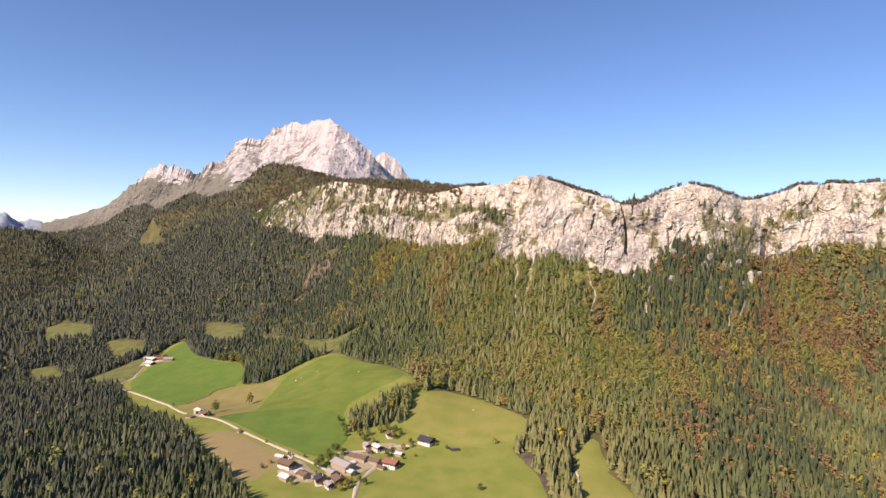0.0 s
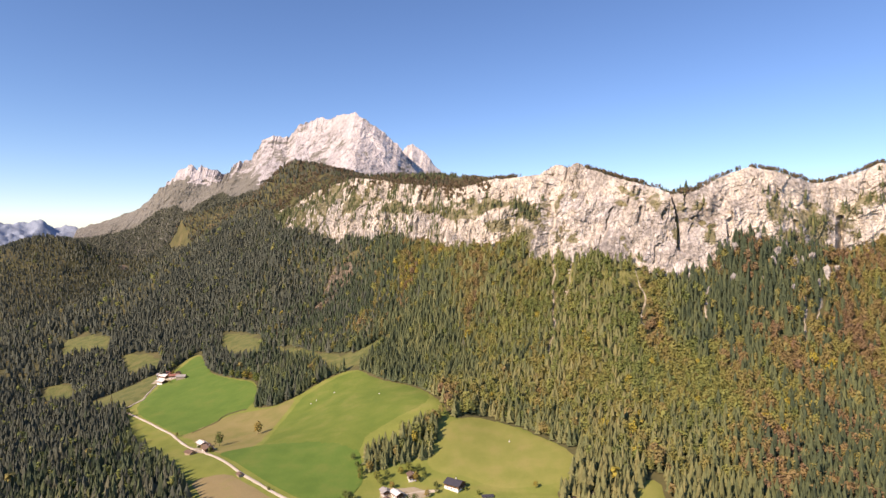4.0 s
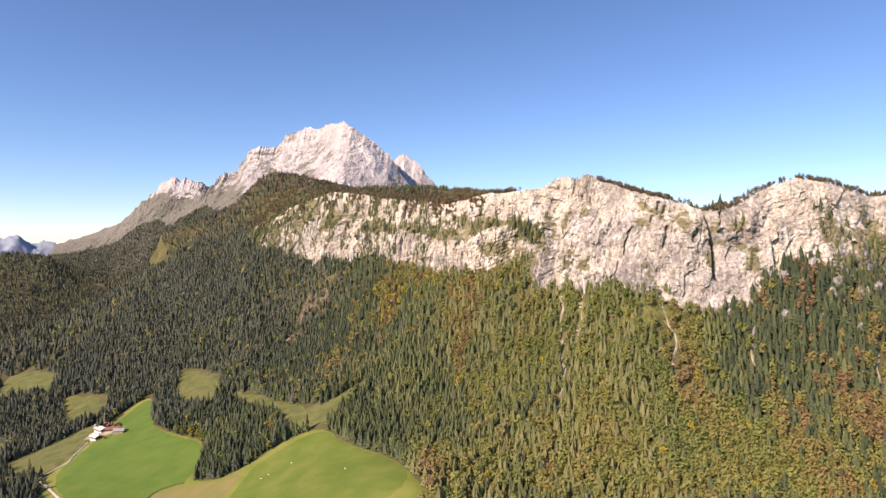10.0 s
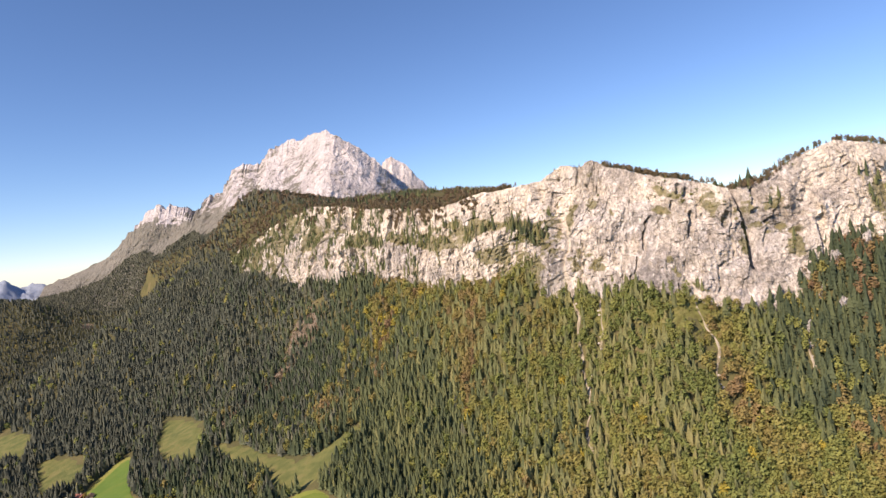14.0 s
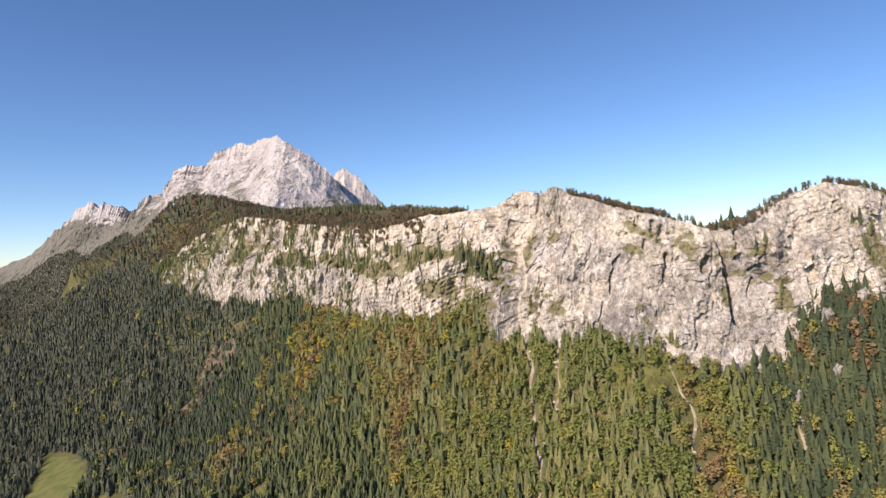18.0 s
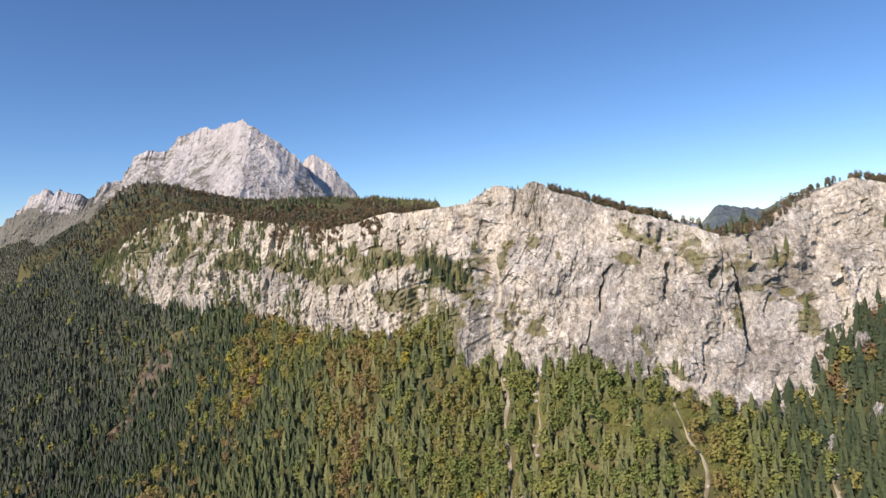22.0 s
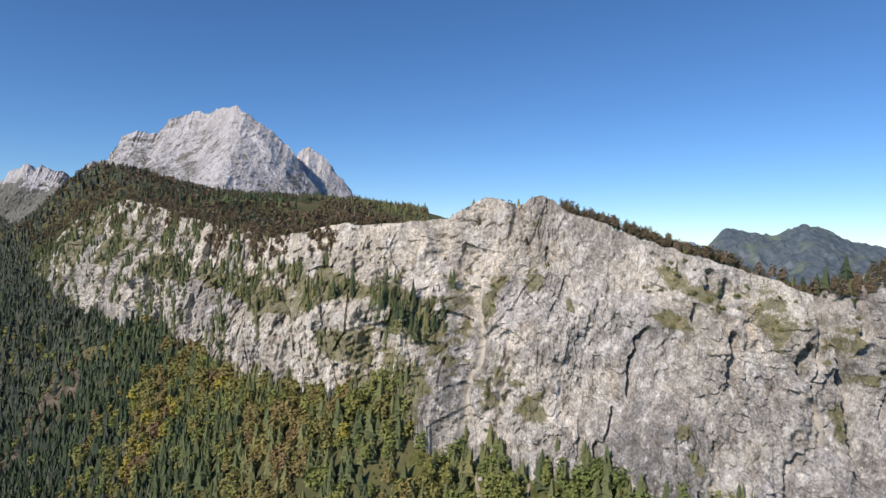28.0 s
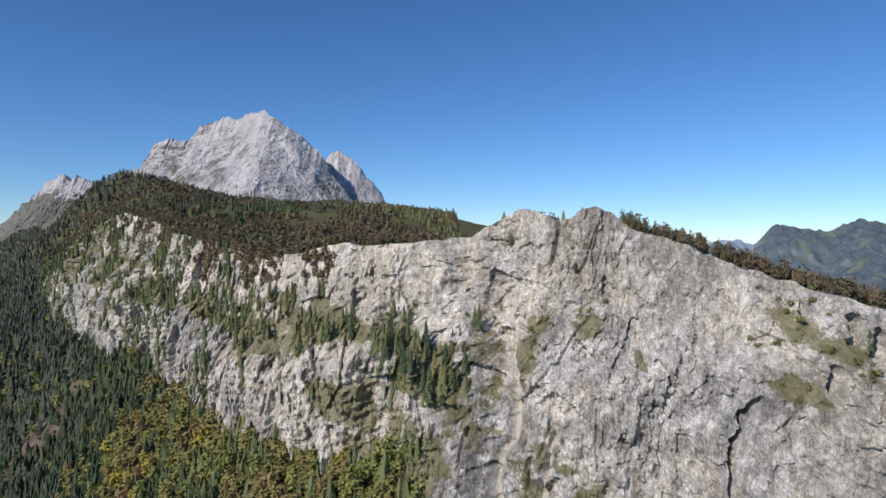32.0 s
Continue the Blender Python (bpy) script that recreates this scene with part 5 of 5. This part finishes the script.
for x, y, h, kind in LONE:
    z = float(ground_height([x], [y])[0]) + 0.9
    if kind:
        spruces.put(stand(x, y, z - 0.3, h, 1.0, x), "tall single spruce standing beside the farm track")
    else:
        leaves.put(stand(x, y, z - 0.3 - 0.1 * h, h * 1.1, rng.uniform(1.1, 1.45), x))

# ---- houses ----
WHITE = plain_material("whitewash", (0.80, 0.78, 0.74), 0.85, 0.3, 0.06)
TIMBER = plain_material("dark_timber", (0.16, 0.095, 0.055), 0.8, 1.5, 0.35, (1, 1, 0.15))
PALE_TIMBER = plain_material("weathered_timber", (0.36, 0.30, 0.23), 0.85, 1.5, 0.3, (1, 1, 0.15))
GLASS = plain_material("window_glass", (0.03, 0.035, 0.045), 0.08, 0.5, 0.1)
ROOFS = {"red": plain_material("red_tiles", (0.30, 0.135, 0.10), 0.8, 1.2, 0.25), "brown": plain_material("brown_shingles", (0.17, 0.12, 0.09), 0.85, 1.2, 0.3), "grey": plain_material("grey_roof_sheets", (0.34, 0.33, 0.31), 0.6, 0.6, 0.2),
         "dark": plain_material("dark_slate", (0.06, 0.06, 0.075), 0.6, 1.0, 0.25), "pale": plain_material("pale_roof_sheets", (0.68, 0.66, 0.62), 0.5, 0.6, 0.1)}


def slab(bm, x0, x1, y0, y1, z0, z1):
    """A box with slightly broken edges."""
    got = bmesh.ops.create_cube(bm, size=1, matrix=Matrix.Translation(((x0 + x1) / 2, (y0 + y1) / 2, (z0 + z1) / 2)) @ Matrix.Diagonal((x1 - x0, y1 - y0, z1 - z0, 1)))
    return got["verts"]


def house(x, y, width, length, eaves, turn, roof, lower, upper, label, windows=True, name="house", category="house"):
    """A gabled alpine house or barn: base storey, upper storey, roof with wide eaves, chimney, balcony, windows and door."""
    root = new(name)
    base = float(np.min(ground_height([x - 4, x + 4, x], [y, y, y + 4]))) + 1.2
    root.matrix_world = pose(x, y, base, 0, 0, turn)
    w, l, rise = width / 2, length / 2, width * 0.22
    bm = bmesh.new()
    slab(bm, -w, w, -l, l, -1.5, eaves * 0.5)
    part("base_storey", bm, lower, root)
    bm = bmesh.new()
    ends = []
    for yy in (-l - 0.04, l + 0.04):
        ends.append([bm.verts.new(p) for p in ((-w - 0.04, yy, eaves * 0.5), (w + 0.04, yy, eaves * 0.5), (w + 0.04, yy, eaves), (0, yy, eaves + rise), (-w - 0.04, yy, eaves))])
    bm.faces.new(ends[0])
    bm.faces.new(ends[1][::-1])
    for i in range(5):
        bm.faces.new((ends[0][i], ends[1][i], ends[1][(i + 1) % 5], ends[0][(i + 1) % 5]))
    bmesh.ops.recalc_face_normals(bm, faces=bm.faces)
    part("upper_storey", bm, upper, root)
    for side in (-1, 1):
        bm = bmesh.new()
        over, t = 1.2, 0.3
        p = [(0, eaves + rise + 0.05), (side * (w + over), eaves - rise * over / w + 0.05)]
        pts8 = []
        for yy in (-l - over, l + over):
            for (px, pz) in (p[0], p[1], (p[1][0], p[1][1] + t), (p[0][0], p[0][1] + t)):
                pts8.append(bm.verts.new((px, yy, pz)))
        for f in ((0, 1, 2, 3), (7, 6, 5, 4), (0, 4, 5, 1), (1, 5, 6, 2), (2, 6, 7, 3), (3, 7, 4, 0)):
            bm.faces.new([pts8[i] for i in f])
        bmesh.ops.recalc_face_normals(bm, faces=bm.faces)
        part("roof_slope", bm, roof, root)
    if not windows:
        bm = bmesh.new()
        slab(bm, -1.6, 1.6, -l - 0.12, -l + 0.05, 0, 3.0)
        part("barn_door", bm, PALE_TIMBER, root)
        return tagged(root, label, category)
    bm = bmesh.new()
    slab(bm, w * 0.3, w * 0.3 + 0.8, -0.4, 0.4, eaves, eaves + rise + 1.2)
    stack = part("chimney", bm, WHITE, root)
    bm = bmesh.new()
    slab(bm, w * 0.3 - 0.1, w * 0.3 + 0.9, -0.5, 0.5, eaves + rise + 1.2, eaves + rise + 1.35)
    part("chimney_cap", bm, BARK, stack)
    bm = bmesh.new()
    slab(bm, -w - 0.1, w + 0.1, -l - 1.1, -l + 0.02, eaves * 0.5 - 0.1, eaves * 0.5 + 0.08)
    balcony = part("balcony", bm, TIMBER, root, "dark timber balcony")
    bm = bmesh.new()
    slab(bm, -w - 0.1, w + 0.1, -l - 1.1, -l - 1.02, eaves * 0.5 + 0.1, eaves * 0.5 + 1.0)
    part("railing", bm, TIMBER, balcony)
    for storey in (0.16, 0.66):
        for k in (-0.55, 0.0, 0.55):
            for sx in (-1, 1):
                bm = bmesh.new()
                slab(bm, sx * w - 0.07 + 0.03 * sx, sx * w + 0.07 + 0.03 * sx, k * l - 0.55, k * l + 0.55, eaves * storey, eaves * storey + 1.3)
                part("window", bm, GLASS, root)
            bm = bmesh.new()
            slab(bm, k * w - 0.5, k * w + 0.5, -l - 0.1, -l + 0.02, eaves * storey, eaves * storey + 1.3)
            part("window", bm, GLASS, root)
    bm = bmesh.new()
    slab(bm, w * 0.27 - 0.5, w * 0.27 + 0.5, -l - 0.12, -l + 0.02, -0.1, 2.05)
    part("door", bm, TIMBER, root, "dark timber door")
    return tagged(root, label, category)


FARM = "white and timber farmhouse with a %s roof"
BARN = "weathered timber barn with a %s roof beside the farmyard"
for x, y, w, l, e, turn, roof, home in ((-159, 650, 9, 12, 4, 55, "pale", 0), (-164, 675, 12, 17, 6, 60, "brown", 1), (-141, 657, 10, 12, 4.5, 50, "brown", 0), (-177, 694, 5, 9, 3, 70, "pale", 0), (-121, 648, 11, 12, 6, 20, "dark", 1),
                                        (-102, 650, 12, 14, 6, 30, "brown", 1), (-103, 684, 14, 26, 6, 48, "grey", 0), (-88, 706, 10, 22, 4, 62, "brown", 0), (-71, 701, 9, 18, 4, 62, "brown", 0), (-69, 731, 8, 12, 5, 40, "pale", 1),
                                        (-82, 735, 7, 9, 4, 30, "grey", 1), (-49, 695, 12, 16, 6, 65, "red", 1), (-43, 721, 6, 9, 3, 70, "pale", 0), (-10, 748, 14, 17, 6, 60, "dark", 1), (-57, 762, 8, 9, 5, 20, "brown", 1), (24, 729, 4, 10, 2.6, 100, "dark", 0),
                                        (-113, 668, 8, 10, 4, 48, "grey", 0), (-92, 672, 7, 9, 4, 48, "pale", 0), (-128, 656, 6, 8, 3, 110, "grey", 0), (-110, 640, 7, 9, 5, 40, "grey", 1), (-150, 664, 6, 9, 3, 140, "pale", 0), (-60, 688, 5, 8, 3, 65, "brown", 0), (-78, 722, 5, 7, 3, 20, "brown", 0), (-96, 692, 6, 10, 3, 138, "pale", 0),
                                        (-353, 900, 9, 12, 5, 50, "pale", 1), (-340, 882, 8, 10, 4, 140, "brown", 0), (-325, 855, 10, 13, 5.5, 40, "brown", 1), (-345, 850, 8, 11, 3.5, 60, "brown", 0), (-246, 760, 4, 6, 2.6, 45, "brown", 0),
                                        (-640, 1328, 11, 15, 6, 30, "grey", 1), (-618, 1320, 11, 14, 6, 70, "red", 1), (-612, 1294, 13, 21, 7, 60, "pale", 1), (-586, 1282, 12, 18, 6, 110, "red", 1), (-564, 1266, 12, 16, 6, 100, "grey", 0), (-598, 1258, 12, 17, 6, 60, "pale", 1), (-590, 1304, 8, 11, 5, 20, "brown", 0)):
    words = {"red": "red-tiled", "brown": "brown shingled", "grey": "grey sheet", "dark": "dark slate", "pale": "pale sheet"}[roof]
    if home:
        house(x, y, w, l, e, turn, ROOFS[roof], WHITE, TIMBER, FARM % words)
    else:
        house(x, y, w, l, e, turn, ROOFS[roof], PALE_TIMBER, PALE_TIMBER, BARN % words, False, "barn", "barn")

# ---- wrapped bales and boulders ----
BALE = plain_material("white_wrap", (0.78, 0.78, 0.76), 0.35, 1.0, 0.08)
for x, y in ((-236, 1010), (-229, 1016), (-128, 980), (-60, 860), (52, 842), (-205, 1030)):
    z = float(ground_height([x], [y])[0])
    bm = bmesh.new()
    bmesh.ops.create_cone(bm, segments=16, radius1=0.75, radius2=0.75, depth=1.3, cap_ends=True, matrix=Matrix.Translation((0, 0, 0.72)) @ Matrix.Rotation(radians(90), 4, "Y"))
    bmesh.ops.bevel(bm, geom=[e for e in bm.edges if len(e.link_faces) == 2 and e.calc_face_angle(0) > 1], offset=0.12, segments=2)
    ob = part("hay_bale", bm, BALE, None)
    ob.matrix_world = pose(x, y, z + 1.3, 0, 0, x * 7 % 180)
    tagged(ob, "round hay bale in white wrap on the meadow", "bale", group="bales on the meadow")
STONE = plain_material("boulder_stone", (0.48, 0.45, 0.40), 0.9, 0.8, 0.3)
for k in range(46):
    line, width = CHUTES[k % len(CHUTES)]
    i = int(rng.integers(0, len(line) - 1))
    f = rng.uniform(0, 1)
    x, y = (line[i][n] * (1 - f) + line[i + 1][n] * f + rng.uniform(-4, 4) for n in (0, 1))
    bm = bmesh.new()
    bmesh.ops.create_icosphere(bm, subdivisions=2, radius=1)
    for v in bm.verts:
        v.co *= 1 + 0.35 * noise.noise(v.co * 1.3 + Vector((k * 3.1, 0, 0)))
    size = rng.uniform(0.6, 1.9)
    ob = part("boulder", bm, STONE, None)
    ob.matrix_world = pose(x, y, float(ground_height([x], [y])[0]) + 0.9, 0, 0, k * 37) @ Matrix.Diagonal((size * 1.3, size, size * 0.8, 1))
    tagged(ob, "pale limestone boulder lying in the gravel chute", "boulder", group="boulders in the chutes")


# ---- rock outcrops between the trees under the cream wall ----
def outcrop(x, y, wide, tall, turn, seed):
    """A broken rib of rock standing out of the steep wooded slope."""
    bm = bmesh.new()
    bmesh.ops.create_icosphere(bm, subdivisions=4, radius=1)
    for v in bm.verts:
        q = v.co * 1.5 + Vector((seed * 4.7, 0, 0))
        chip = noise.cell(v.co * 3.1 + Vector((seed, 0, 0)))
        v.co *= 1 + 0.38 * noise.noise(q) + 0.22 * abs(noise.noise(q * 2.9)) + 0.10 * chip + 0.08 * noise.noise(q * 8)
    ob = part("rock_outcrop", bm, ROCK, None)
    ob.matrix_world = pose(x, y, float(ground_height([x], [y])[0]) + 0.12 * tall, 14, 0, turn) @ Matrix.Diagonal((wide, wide * 0.55, tall, 1))
    return tagged(ob, "cream limestone rib standing out between steep spruces", "rock outcrop", group="rock outcrops on the slope")


outcrop_rng = np.random.default_rng(41)
for k, (x, y, wide, tall) in enumerate(((398, 1098, 5, 11), (410, 1082, 6, 12), (424, 1112, 6, 15), (441, 1101, 4, 10), (462, 1118, 8, 17), (474, 1092, 5, 13), (486, 1104, 7, 18), (502, 1118, 7, 14), (511, 1096, 6, 17), (526, 1108, 5, 12),
                                        (538, 1084, 5, 13), (545, 1120, 8, 16), (566, 1110, 6, 15), (450, 1072, 4, 10), (372, 1080, 4, 9), (494, 1070, 4, 11), (586, 1122, 7, 14))):
    outcrop(x, y, wide, tall, float(outcrop_rng.uniform(-30, 30)), k)
